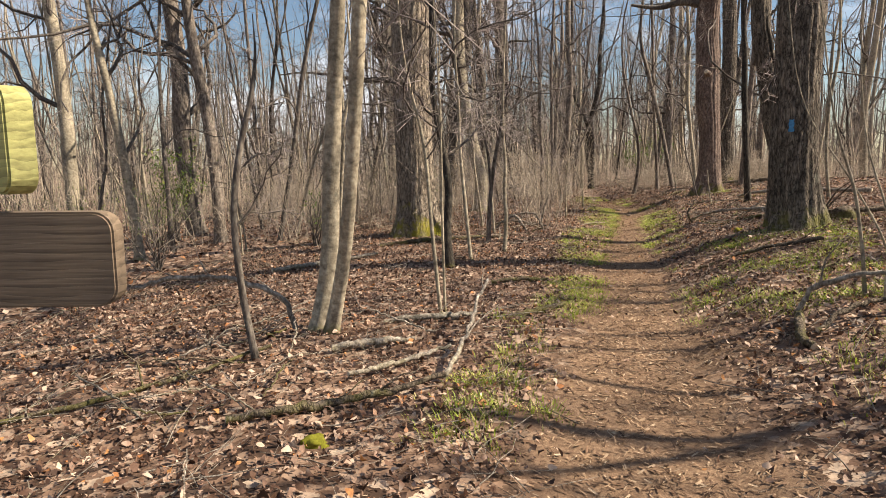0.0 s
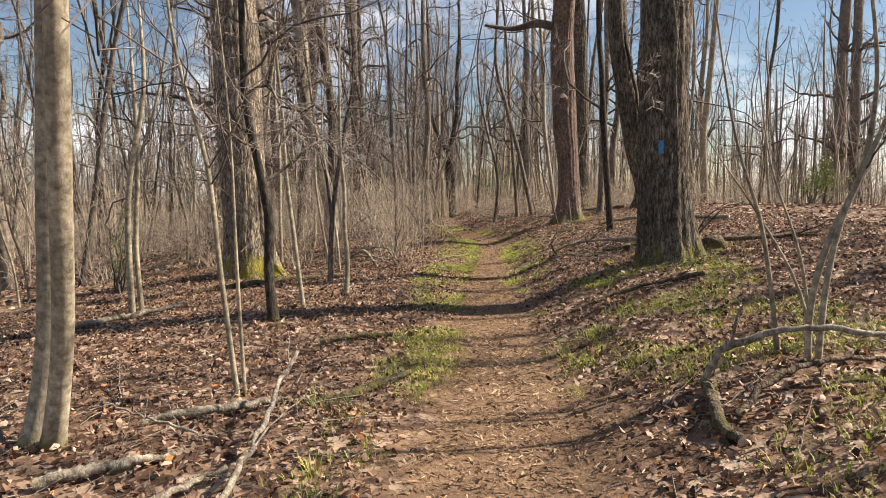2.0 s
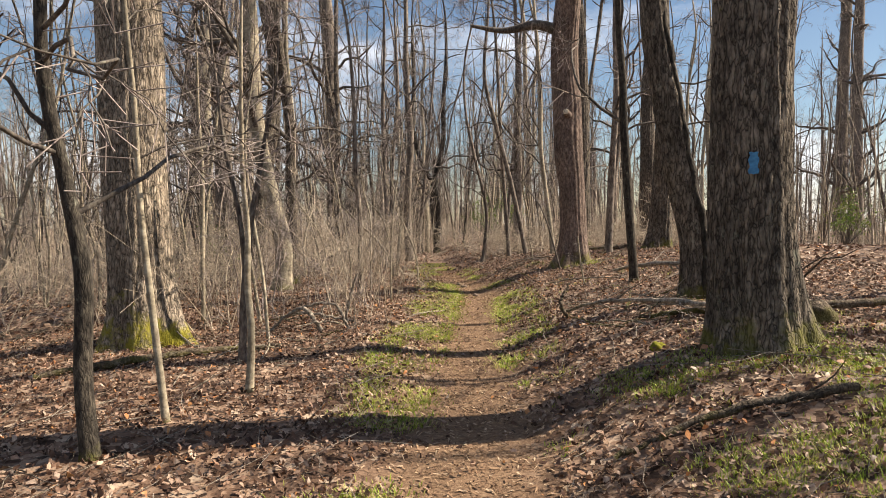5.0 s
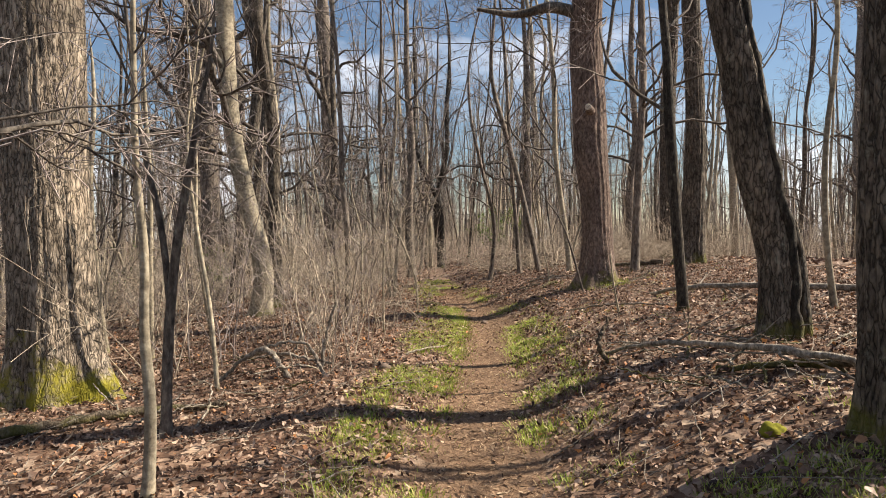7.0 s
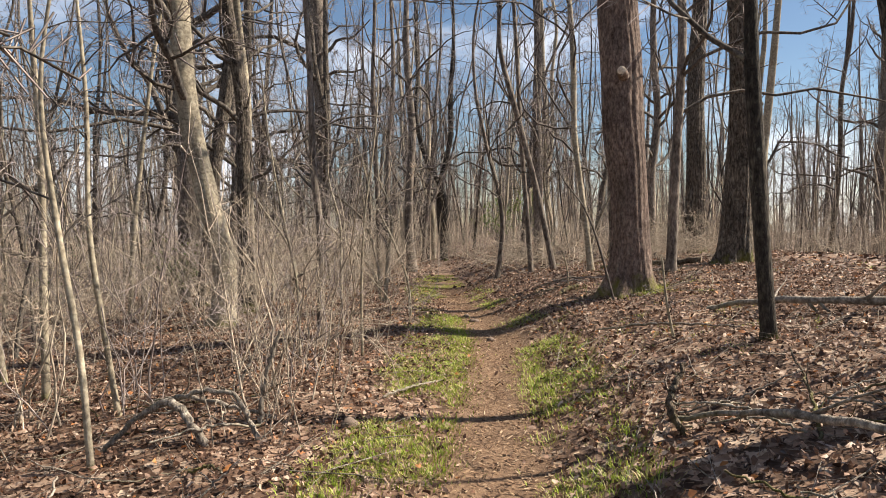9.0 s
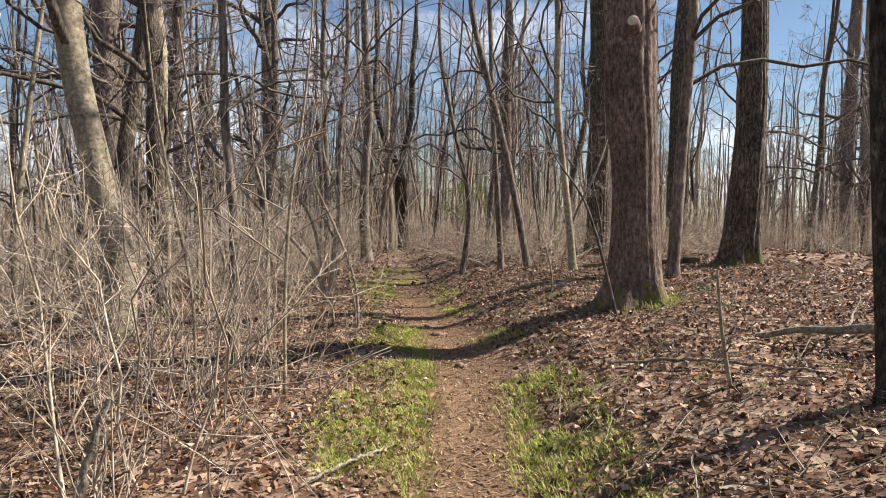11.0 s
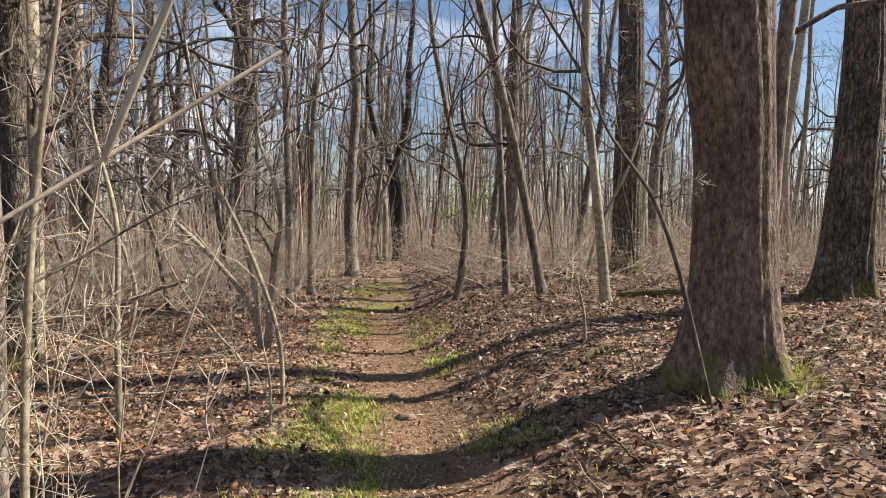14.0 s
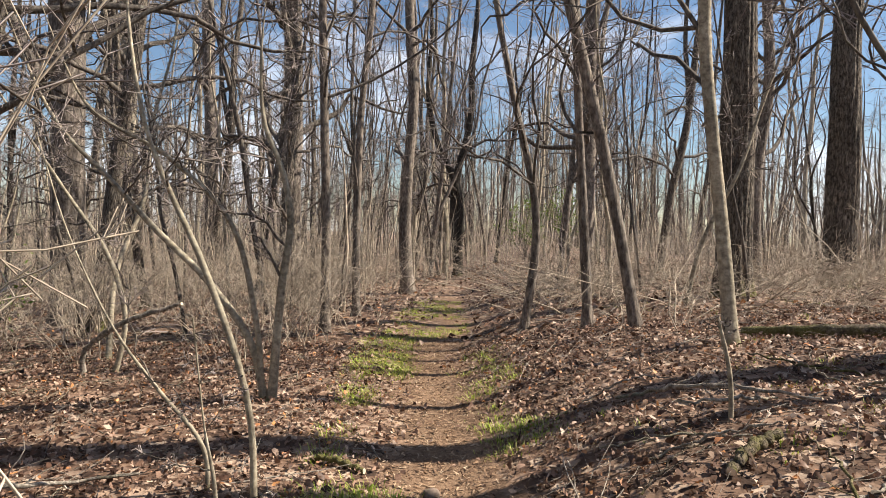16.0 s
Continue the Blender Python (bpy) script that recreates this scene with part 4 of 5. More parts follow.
joined_brush("hazy bare brush filling the farther woods", far_bush, 80, 21, brush_spot)


def far_woods():
    """The woods beyond, too far to tell trees apart."""
    rng = np.random.default_rng(77)
    n = 1150
    far = rng.uniform(62, 150, n)
    ang = np.where(rng.random(n) < 0.8, rng.uniform(-1.25, 1.25, n), rng.uniform(-math.pi, math.pi, n))
    x, y = far * np.sin(ang), 15 + far * np.cos(ang)
    z = land(x, y)
    h, r = rng.uniform(11, 20, n), rng.uniform(0.07, 0.24, n)
    t = np.linspace(0, 1, 6)
    P = np.stack([x[:, None] + np.cumsum(rng.normal(0, 0.16, (n, 6)), 1), y[:, None] + np.cumsum(rng.normal(0, 0.16, (n, 6)), 1), z[:, None] - 0.3 + h[:, None] * t], -1)
    R = r[:, None] * np.linspace(1, 0.15, 6)
    L, LR = spawn(rng, P, R, 9, 0.12, 0.98, 0.26, 48, 0.5, 4, 0.42, 0.26)
    K, KR = spawn(rng, L, LR, 8, 0.1, 1.0, 0.42, 50, 0.15, 2, 0.55, 0.2)
    v, f = stack([tubes(P, R, 5), tubes(L, LR, 3), tubes(K, np.maximum(KR, 0.006), 3)])
    tagged(new("far_woods", mesh_of("far_woods", v, f, wood_bark)), "distant bare woodland closing the view all around", "woods", kind="stuff")


far_woods()


def far_brush():
    """The haze of thin undergrowth between the farther trees."""
    rng = np.random.default_rng(79)
    n = 4600
    x, y = rng.uniform(-60, 60, n), rng.uniform(16, 100, n)
    u = x - path_x(y)
    keep = ((np.abs(u) > 1.7) | (y > 38)) & ((y > 30) | (np.abs(u) > 9)) & (rng.random(n) < np.where((u > 0) & (y < 60), 0.6, 1.0))
    x, y = x[keep], y[keep]
    n = len(x)
    h = rng.uniform(1.2, 5.5, n)
    t = np.linspace(0, 1, 5)
    bend = rng.normal(0, 0.16, (n, 2)) * h[:, None]
    P = np.stack([x[:, None] + bend[:, :1] * t**2 + np.cumsum(rng.normal(0, 0.05, (n, 5)), 1), y[:, None] + bend[:, 1:] * t**2, land(x, y)[:, None] - 0.1 + h[:, None] * t], -1)
    R = (0.006 + 0.004 * h * rng.uniform(0.5, 1.3, n))[:, None] * np.linspace(1, 0.25, 5)
    L, LR = spawn(rng, P, R, 5, 0.2, 0.98, 0.3, 42, 0.3, 4, 0.6, 0.2)
    tagged(new("far_brush", mesh_of("far_brush", *stack([tubes(P, R, 4), tubes(L, np.maximum(LR, 0.004), 3)]), brush_bark)), "hazy bare undergrowth between distant trees", "brush", kind="stuff")


far_brush()


# ---- what lies on the ground ----
def surface_normals(x, y):
    e = 0.05
    n = np.stack([-(rough_land(x + e, y) - rough_land(x - e, y)) / (2 * e), -(rough_land(x, y + e) - rough_land(x, y - e)) / (2 * e), np.ones_like(x)], -1)
    return n / np.linalg.norm(n, axis=1, keepdims=True)


def strew(name, label, category, template, tris, x, y, size, tilt, lift, material, seed, smooth=False):
    """Many loose flat pieces lying on the ground in one mesh."""
    rng = np.random.default_rng(seed)
    n = len(x)
    up = surface_normals(x, y) + rng.normal(0, 1, (n, 3)) * tilt[:, None]
    up /= np.linalg.norm(up, axis=1, keepdims=True)
    a = np.cross(up, rng.normal(0, 1, (n, 3)))
    a /= np.linalg.norm(a, axis=1, keepdims=True)
    b = np.cross(up, a)
    pick = template[rng.integers(0, len(template), n)] * size[:, None, None]
    pos = np.stack([x, y, rough_land(x, y) + lift], -1)
    v = pos[:, None] + pick[..., :1] * a[:, None] + pick[..., 1:2] * b[:, None] + pick[..., 2:] * up[:, None]
    f = np.asarray(tris)[None] + (np.arange(n) * template.shape[1])[:, None, None]
    tagged(new(name, mesh_of(name, v.reshape(-1, 3), f.reshape(-1, f.shape[-1]), material, smooth)), label, category, kind="stuff")


def oak_leaf(rng):
    """A curled, twisted leaf about 1 long: two margins over three stations."""
    s = np.array([-0.5, rng.uniform(-0.1, 0.2), 0.5])
    wide = np.array([0.10, 0.30, 0.08]) * rng.uniform(0.7, 1.3) * rng.uniform(0.75, 1.25, 3)
    bend, roll = rng.uniform(-1.4, 1.4), rng.uniform(-0.6, 0.6) + np.array([-1, 0, 1]) * rng.uniform(-1.0, 1.0)
    mid = np.stack([s, rng.normal(0, 0.05, 3), bend * (0.25 - s * s)], -1)
    side = np.stack([np.zeros(3), wide * np.cos(roll), wide * np.sin(roll)], -1)
    return np.concatenate([mid + side, mid - side * rng.uniform(0.7, 1.2)])


LEAF_FACES = [(0, 3, 4, 1), (1, 4, 5, 2)]


def litter_points(rng, n, xr, yr, thin):
    x, y = rng.uniform(*xr, n), rng.uniform(*yr, n)
    u = np.abs(x - path_x(y)) + 0.18 * value_noise(x, y, 0.4, 21)
    keep = rng.random(n) < np.clip((u - trail_half(y) + 0.12) / 0.4, thin, 1)
    return x[keep], y[keep]


rng = np.random.default_rng(31)
leaf_kinds = np.stack([oak_leaf(rng) for _ in range(40)])
x, y = litter_points(rng, 215000, (-5.2, 6.4), (3.0, 25.5), 0.03)
strew("leaf_litter", "curled brown and tan fallen oak leaves covering the forest floor", "leaves", leaf_kinds, LEAF_FACES, x, y,
      (0.016 + 0.042 * rng.uniform(0, 1, len(x)) ** 1.6), rng.uniform(0.3, 1.2, len(x)), rng.uniform(0.003, 0.035, len(x)), leaf_mat, 32, True)
flat = np.stack([np.array([(-0.5, 0, 0), (0, 0.32, rng.uniform(0, 0.3)), (0.5, 0, 0), (0, -0.32, rng.uniform(0, 0.3))]) for _ in range(6)])
x, y = litter_points(rng, 60000, (-22, 20), (2, 46), 0.1)
k = (x < -5) | (x > 6.2) | (y > 25)
x, y = x[k], y[k]
strew("leaf_litter", "brown fallen leaves under the farther trees", "leaves", flat, [(0, 1, 2, 3)], x, y,
      rng.uniform(0.07, 0.14, len(x)), np.full(len(x), 0.4), np.full(len(x), 0.02), leaf_mat, 33)
sliver = np.stack([np.array([(-0.5, 0.12, 0), (-0.5, -0.12, 0.05), (0.5, -0.09, 0.05), (0.5, 0.1, 0.1)]) * (1, rng.uniform(0.4, 1.8), 1) for _ in range(6)])
y = rng.uniform(3, 27, 42000)
x = path_x(y) + rng.normal(0, 0.5, len(y))
strew("leaf_crumbs", "trodden bits of leaf and twig scattered along the dirt trail", "debris", sliver, [(0, 1, 2, 3)], x, y,
      rng.uniform(0.012, 0.05, len(x)), np.full(len(x), 0.25), np.full(len(x), 0.006), chip_mat, 34)


def grass(name, label, spots, seed, blades, height):
    """Tufts of bent blades round the given places."""
    rng = np.random.default_rng(seed)
    c = np.repeat(spots, blades, axis=0)
    n = len(c)
    a = rng.uniform(0, 2 * np.pi, n)
    rad = np.abs(rng.normal(0, 0.10, n))
    x, y = c[:, 0] + rad * np.cos(a), c[:, 1] + rad * np.sin(a)
    z = rough_land(x, y)
    h = height * rng.uniform(0.4, 1.15, n) * c[:, 2]
    w = rng.uniform(0.0018, 0.0042, n)
    lean = rng.uniform(0.2, 1.4, n) * h
    d = np.stack([np.cos(a), np.sin(a), np.zeros(n)], -1)
    s = np.stack([-np.sin(a), np.cos(a), np.zeros(n)], -1)
    p = np.stack([x, y, z], -1)
    up = np.array([0, 0, 1.0])
    rows = [p - s * w[:, None], p + s * w[:, None]]
    mid = p + d * (lean * 0.35)[:, None] + up * (h * 0.6)[:, None]
    rows += [mid + s * (w * 0.8)[:, None], mid - s * (w * 0.8)[:, None]]
    tip = p + d * lean[:, None] + up * h[:, None]
    rows += [tip + s * (w * 0.2)[:, None], tip - s * (w * 0.2)[:, None]]
    v = np.stack(rows, 1)
    f = np.array([(0, 1, 2, 3), (3, 2, 4, 5)])[None] + (np.arange(n) * 6)[:, None, None]
    tagged(new(name, mesh_of(name, v.reshape(-1, 3), f.reshape(-1, 4), grass_mat)), label, "grass", kind="stuff")


def verge(rng, count, y0, y1, u0, u1, big=1.0, bare=-0.15):
    y = rng.uniform(y0, y1, count)
    u = rng.uniform(u0, u1, count)
    x = path_x(y) + u
    keep = value_noise(x, y, 0.55, 61) + 0.5 * value_noise(x, y, 0.2, 62) > bare
    return np.stack([x, y, np.full(count, big) * rng.uniform(0.6, 1.2, count)], -1)[keep]


rng = np.random.default_rng(51)
spots = np.concatenate([
    verge(rng, 330, 4.4, 8.2, -1.2, -0.5, 1.1, 0.22), verge(rng, 640, 8.0, 13.0, -0.9, -0.3, 0.7), verge(rng, 1100, 12.5, 19.5, -1.0, -0.26, 0.85),
    verge(rng, 700, 19.5, 25, -0.8, -0.22, 0.9), verge(rng, 520, 25, 34, -0.9, 0.3, 1.0),
    verge(rng, 1500, 7.4, 11.2, 0.5, 2.6, 0.75, 0.1), verge(rng, 150, 4.6, 7.4, 0.95, 2.2, 1.0, 0.15), verge(rng, 60, 10.2, 12.4, 1.5, 3.2, 0.8),
    verge(rng, 560, 11.8, 17.6, 0.3, 0.85, 0.9), verge(rng, 340, 19, 25, 0.3, 0.75, 0.9), verge(rng, 130, 15, 22, 0.5, 3.2, 0.7), verge(rng, 60, 20, 27, 2, 6, 0.8)])
grass("grass", "fresh green grass tufts along both edges of the trail", spots, 52, 26, 0.043)

# loose sticks
rng = np.random.default_rng(71)
n = 7000
x, y = rng.uniform(-6, 7, n), rng.uniform(3.5, 27, n)
keep = np.abs(x - path_x(y)) > 0.55
x, y = x[keep], y[keep]
n = len(x)
a, ln = rng.uniform(0, np.pi, n), rng.uniform(0.15, 0.9, n) * rng.uniform(0.4, 1, n)
t = np.linspace(-0.5, 0.5, 5)
X = x[:, None] + np.cos(a)[:, None] * ln[:, None] * t + np.cumsum(rng.normal(0, 0.012, (n, 5)), 1)
Y = y[:, None] + np.sin(a)[:, None] * ln[:, None] * t + np.cumsum(rng.normal(0, 0.012, (n, 5)), 1)
Z = rough_land(X, Y) + 0.015 + rng.uniform(0, 0.09, n)[:, None] * np.linspace(0, 1, 5)
tagged(new("fallen_twigs", mesh_of("fallen_twigs", *tubes(np.stack([X, Y, Z], -1), (0.0012 + 0.0048 * rng.uniform(0, 1, n) ** 3)[:, None] * np.linspace(1, 0.5, 5), 3), dead_wood)), "small dead sticks scattered over the leaf litter", "sticks", kind="stuff")


# ---- sign, fallen wood and stones ----
def planed(name, size, material, parent, at, turn, bevel=0.008):
    """A sawn board with softened edges."""
    bm = bmesh.new()
    bmesh.ops.create_cube(bm, size=1.0)
    bmesh.ops.scale(bm, vec=size, verts=bm.verts)
    ends = [e for e in bm.edges if abs((e.verts[0].co - e.verts[1].co).normalized().y) > 0.9]
    bmesh.ops.bevel(bm, geom=ends, offset=bevel * 3.6, segments=5, profile=0.5, affect="EDGES")
    bmesh.ops.bevel(bm, geom=[e for e in bm.edges if e.calc_face_angle(0) > 0.7], offset=bevel * 0.4, segments=2, affect="EDGES")
    me = bpy.data.meshes.new(name)
    bm.to_mesh(me)
    bm.free()
    me.materials.append(material)
    ob = part(name, me, parent)
    ob.matrix_basis = pose(*at, 0, 0, turn)
    return ob


sign = new("trail_sign")
sign.location = (-0.43, 2.56, float(land(-0.43, 2.56)))
tagged(sign, "weathered wooden trail signpost with two plain boards", "signpost")
foot_z = sign.location.z
planed("post", (0.09, 0.09, 1.9), plank_mat, sign, (0, 0.02, 0.85), 12)
planed("lower_board", (0.56, 0.035, 0.139), plank_mat, sign, (0.083, 0.0, 1.333 - foot_z), 13)
planed("upper_board", (0.50, 0.04, 0.152), sunlit_lichen_board_mat, sign, (0.026, 0.11, 1.505 - foot_z), -24)


def fallen(name, label, rows, seed, shoots=3, material=None, sides=9, on_ground=True):
    """A dead branch: rows of (x, y, height above the ground, radius), or of true heights."""
    rng = np.random.default_rng(seed)
    material = material or dead_wood
    p = [[x, y, (float(rough_land(x, y)) if on_ground else 0) + z, r * 0.8] for x, y, z, r in rows]
    top = new(name)
    top.location = p[0][:3]
    tagged(top, label, "fallen branch")
    low = smooth_line(p, 26)
    low[:, :3] -= np.array(p[0][:3])
    low[1:-1, :3] += rng.normal(0, 0.006, (24, 3))
    P, R = low[None, :, :3], np.maximum(low[None, :, 3], 0.003)
    th = np.arange(sides) * 2 * np.pi / sides
    lump = 1 + 0.10 * np.sin(2 * th + np.arange(26)[:, None] * 0.7) + rng.normal(0, 0.05, (26, sides))
    v, f = tubes(P, R, sides, lump[None])
    ring = np.arange(sides)
    part("bough", mesh_of("bough", v, f, material), top)
    for s in range(2):
        o = 0 if s == 0 else 25 * sides
        end = v[o:o + sides]
        me = mesh_of("broken_end", np.concatenate([end, end.mean(0, keepdims=True) + (P[0, 0] - P[0, 1] if s == 0 else P[0, -1] - P[0, -2]) * 0.12]), np.stack([ring, (ring + 1) % sides, np.full(sides, sides)], -1), pale_wood_mat)
        part("broken_end", me, top)
    if shoots:
        S, SR = spawn(rng, P, R, shoots, 0.2, 0.95, 0.3, 45, 0.1, 7, 0.5, 0.2)
        for i in range(len(S)):
            part("side_shoot", mesh_of("side_shoot", *tubes(S[i:i + 1], SR[i:i + 1], 5), material), top)
    return top


fallen("fallen_branch", "pale barkless arched dead branch beside the trail", [(2.04, 7.2, 0.03, 0.025), (2.12, 7.15, 0.2, 0.025), (2.35, 7.05, 0.27, 0.023), (2.7, 6.95, 0.25, 0.02), (3.1, 6.8, 0.15, 0.015)], 601, 2)
fallen("fallen_branch", "stout mottled rotting branch stub beside the trail", [(2.06, 7.22, 0.03, 0.03), (1.98, 6.85, 0.04, 0.04), (1.93, 6.6, 0.03, 0.038), (1.96, 6.42, 0.02, 0.032)], 611, 1, rotten_wood, 12)
fallen("fallen_branch", "dark curved dead branch lying over another branch", [(2.05, 6.7, 0.03, 0.024), (2.3, 6.85, 0.1, 0.022), (2.6, 6.95, 0.1, 0.018), (3.1, 7.0, 0.06, 0.013)], 602, 2, rotten_wood)
fallen("fallen_branch", "long grey branch arching over the leaf litter", [(-1.85, 6.95, 0, 0.029), (-1.97, 6.92, 0.31, 0.029), (-2.29, 6.85, 0.46, 0.026), (-2.74, 6.74, 0.51, 0.024), (-3.16, 6.64, 0.43, 0.019)], 603, 3, on_ground=False)
fallen("fallen_branch", "bent dead branch standing in the brush", [(-0.72, 14.5, 0.02, 0.037), (-0.82, 14.5, 0.22, 0.035), (-0.95, 14.5, 0.37, 0.032), (-1.17, 14.49, 0.27, 0.024), (-1.46, 14.48, -0.02, 0.019)], 604, 3, on_ground=False)
fallen("fallen_branch", "thin pale dead branch arching in the brush", [(-0.4, 14.6, 0.02, 0.022), (-0.49, 14.6, 0.23, 0.022), (-0.57, 14.6, 0.38, 0.019), (-0.81, 14.59, 0.41, 0.019), (-0.98, 14.59, 0.36, 0.016)], 605, 3, on_ground=False)
fallen("fallen_branch", "pale upright dead stick beside the trail", [(-0.5, 14.9, 0.02, 0.024), (-0.49, 14.9, 0.26, 0.022), (-0.42, 14.9, 0.57, 0.02), (-0.35, 14.91, 0.76, 0.015)], 606, 1, on_ground=False)
fallen("broken_snag", "dark broken snag sticking up from the bank", [(2.15, 14.0, -0.02, 0.022), (2.08, 14.0, 0.12, 0.028), (2.07, 14.03, 0.22, 0.025), (2.18, 14.1, 0.36, 0.015)], 607, 2, rotten_wood)
fallen("fallen_log", "long brown fallen limb lying along the bank", [(2.12, 14.1, 0.06, 0.018), (2.5, 13.55, 0.16, 0.024), (2.75, 13.0, 0.16, 0.028), (3.0, 12.5, 0.13, 0.03), (3.5, 12.0, 0.08, 0.03)], 608, 6, dead_wood, 12)
fallen("fallen_branch", "pale slanting stick in the thicket", [(-1.1, 16.2, 0.0, 0.02), (-1.02, 16.25, 0.2, 0.018), (-0.84, 16.3, 0.5, 0.01)], 609, 1)
fallen("fallen_branch", "grey dead branch propped in the brush", [(-2.6, 23.2, -0.04, 0.035), (-2.58, 23.2, 0.15, 0.032), (-2.19, 23.2, 0.48, 0.032), (-1.62, 23.19, 0.68, 0.022)], 610, 3, on_ground=False)
for i, (label, rows, n, mat) in enumerate((
        ("dark rotting log in the leaf litter", [(-1.35, 4.95, 0.03, 0.03), (-0.92, 5.16, 0.04, 0.033), (-0.6, 5.35, 0.06, 0.026), (-0.28, 5.62, 0.08, 0.02)], 5, rotten_wood),
        ("slanting stick with a pale split end", [(-0.30, 5.7, 0.05, 0.022), (-0.31, 6.4, 0.12, 0.018), (-0.33, 7.0, 0.2, 0.017), (-0.3, 7.33, 0.34, 0.014)], 2, dead_wood),
        ("grey fallen branch in the leaf litter", [(-1.14, 7.08, 0.02, 0.03), (-0.8, 7.18, 0.05, 0.035), (-0.42, 7.4, 0.03, 0.03)], 3, dead_wood),
        ("short mossy log at the trail edge", [(-0.12, 7.45, 0.02, 0.03), (0.1, 7.8, 0.03, 0.034), (0.3, 8.15, 0.03, 0.026)], 2, rotten_wood),
        ("pale dead branch at the foot of a twin tree", [(-1.3, 6.33, 0.04, 0.035), (-1.05, 6.45, 0.05, 0.035), (-0.75, 6.62, 0.03, 0.02)], 3, dead_wood),
        ("pale dead branch in the leaf litter", [(-0.95, 5.75, 0.03, 0.022), (-0.7, 6.05, 0.05, 0.022), (-0.42, 6.4, 0.06, 0.016)], 3, dead_wood),
        ("mossy fallen branch in the leaf litter", [(-2.9, 4.5, 0.02, 0.018), (-2.46, 4.96, 0.03, 0.02), (-2.11, 5.54, 0.04, 0.019), (-1.72, 6.2, 0.05, 0.014)], 5, rotten_wood),
        ("pale barkless log lying in the woods", [(-3.6, 9.9, 0.03, 0.035), (-3.2, 10.42, 0.04, 0.04), (-2.6, 11.3, 0.03, 0.03)], 2, dead_wood),
        ("dark fallen limb at the foot of the mossy oak", [(-2.9, 12.3, 0.03, 0.035), (-2.2, 12.84, 0.05, 0.048), (-1.7, 13.3, 0.04, 0.042), (-1.0, 13.55, 0.03, 0.028)], 4, rotten_wood),
        ("long grey fallen branch on the bank", [(3.4, 17.2, 0.05, 0.03), (3.7, 16.95, 0.12, 0.035), (4.33, 16.26, 0.1, 0.045), (5.4, 15.6, 0.06, 0.05)], 4, dead_wood),
        ("thick weathered log lying on the bank", [(2.65, 12.9, 0.03, 0.025), (3.2, 12.4, 0.06, 0.036), (4.0, 12.15, 0.06, 0.042), (5.2, 12.2, 0.04, 0.042)], 5, rotten_wood),
        ("curved short dead branch on the bank", [(2.3, 20.0, 0.03, 0.03), (2.42, 20.15, 0.05, 0.035), (2.62, 20.3, 0.04, 0.03)], 0, rotten_wood),
        ("rotten log half sunk in the leaf litter", [(3.6, 23.5, 0.03, 0.06), (4.2, 23.05, 0.05, 0.075), (5.2, 22.6, 0.04, 0.075)], 3, rotten_wood),
        ("short dark stick at the trail edge", [(0.22, 20.95, 0.02, 0.02), (0.38, 20.88, 0.03, 0.025), (0.56, 20.8, 0.02, 0.02)], 1, rotten_wood),
        ("thin pale stick lying at the trail edge", [(0.28, 15.6, 0.02, 0.012), (0.45, 15.85, 0.04, 0.013), (0.72, 16.25, 0.03, 0.009)], 1, dead_wood),
        ("brown fallen branch in the leaf litter", [(-0.55, 9.1, 0.03, 0.03), (-0.25, 9.2, 0.04, 0.035), (0.05, 9.32, 0.03, 0.025)], 1, rotten_wood),
        ("dead branch across the bank", [(1.7, 9.9, 0.02, 0.02), (2.3, 10.0, 0.06, 0.026), (3.0, 9.95, 0.05, 0.03)], 3, rotten_wood),
        ("grey fallen stick on the bank", [(2.3, 17.2, 0.03, 0.012), (2.8, 16.7, 0.06, 0.014), (3.3, 16.1, 0.04, 0.009)], 2, dead_wood),
        ("tangled dead branch on the bank", [(2.1, 21.6, 0.03, 0.014), (2.5, 21.2, 0.1, 0.016), (3.0, 20.7, 0.05, 0.01)], 5, dead_wood),
        ("tangled dead branch in the leaf litter", [(-1.6, 15.6, 0.03, 0.02), (-1.1, 15.2, 0.12, 0.022), (-0.4, 14.9, 0.05, 0.014)], 6, dead_wood),
        ("thin dead branch in the leaf litter", [(-2.2, 19.6, 0.03, 0.014), (-1.5, 19.9, 0.08, 0.016), (-0.6, 20.5, 0.04, 0.01)], 5, dead_wood))):
    fallen("fallen_branch", label, rows, 620 + i, n, mat)


rng = np.random.default_rng(650)
for label, x0, x1, y0, y1, count in (("thin dead stick in a tangled brush pile", 2.1, 3.6, 12.2, 14.3, 24), ("thin grey dead stick in the leaf litter", -2.3, -0.35, 4.9, 7.2, 20),
                                     ("thin pale dead stick on the bank", 1.9, 4.4, 18.6, 22.0, 20), ("thin dead stick in the leaf litter", -2.6, -0.4, 13.0, 15.6, 16)):
    for i in range(count):
        x, y, a, half = rng.uniform(x0, x1), rng.uniform(y0, y1), rng.uniform(0, 6.28), rng.uniform(0.2, 0.5)
        dx, dy, r = half * math.cos(a), half * math.sin(a), rng.uniform(0.005, 0.012)
        fallen("fallen_stick", label, [(x - dx, y - dy, 0.01, r), (x + 0.04, y, rng.uniform(0.03, 0.12), r), (x + dx, y + dy, rng.uniform(0.03, 0.25), r * 0.6)], 660 + i, 2, dead_wood if i % 3 else rotten_wood, 6)


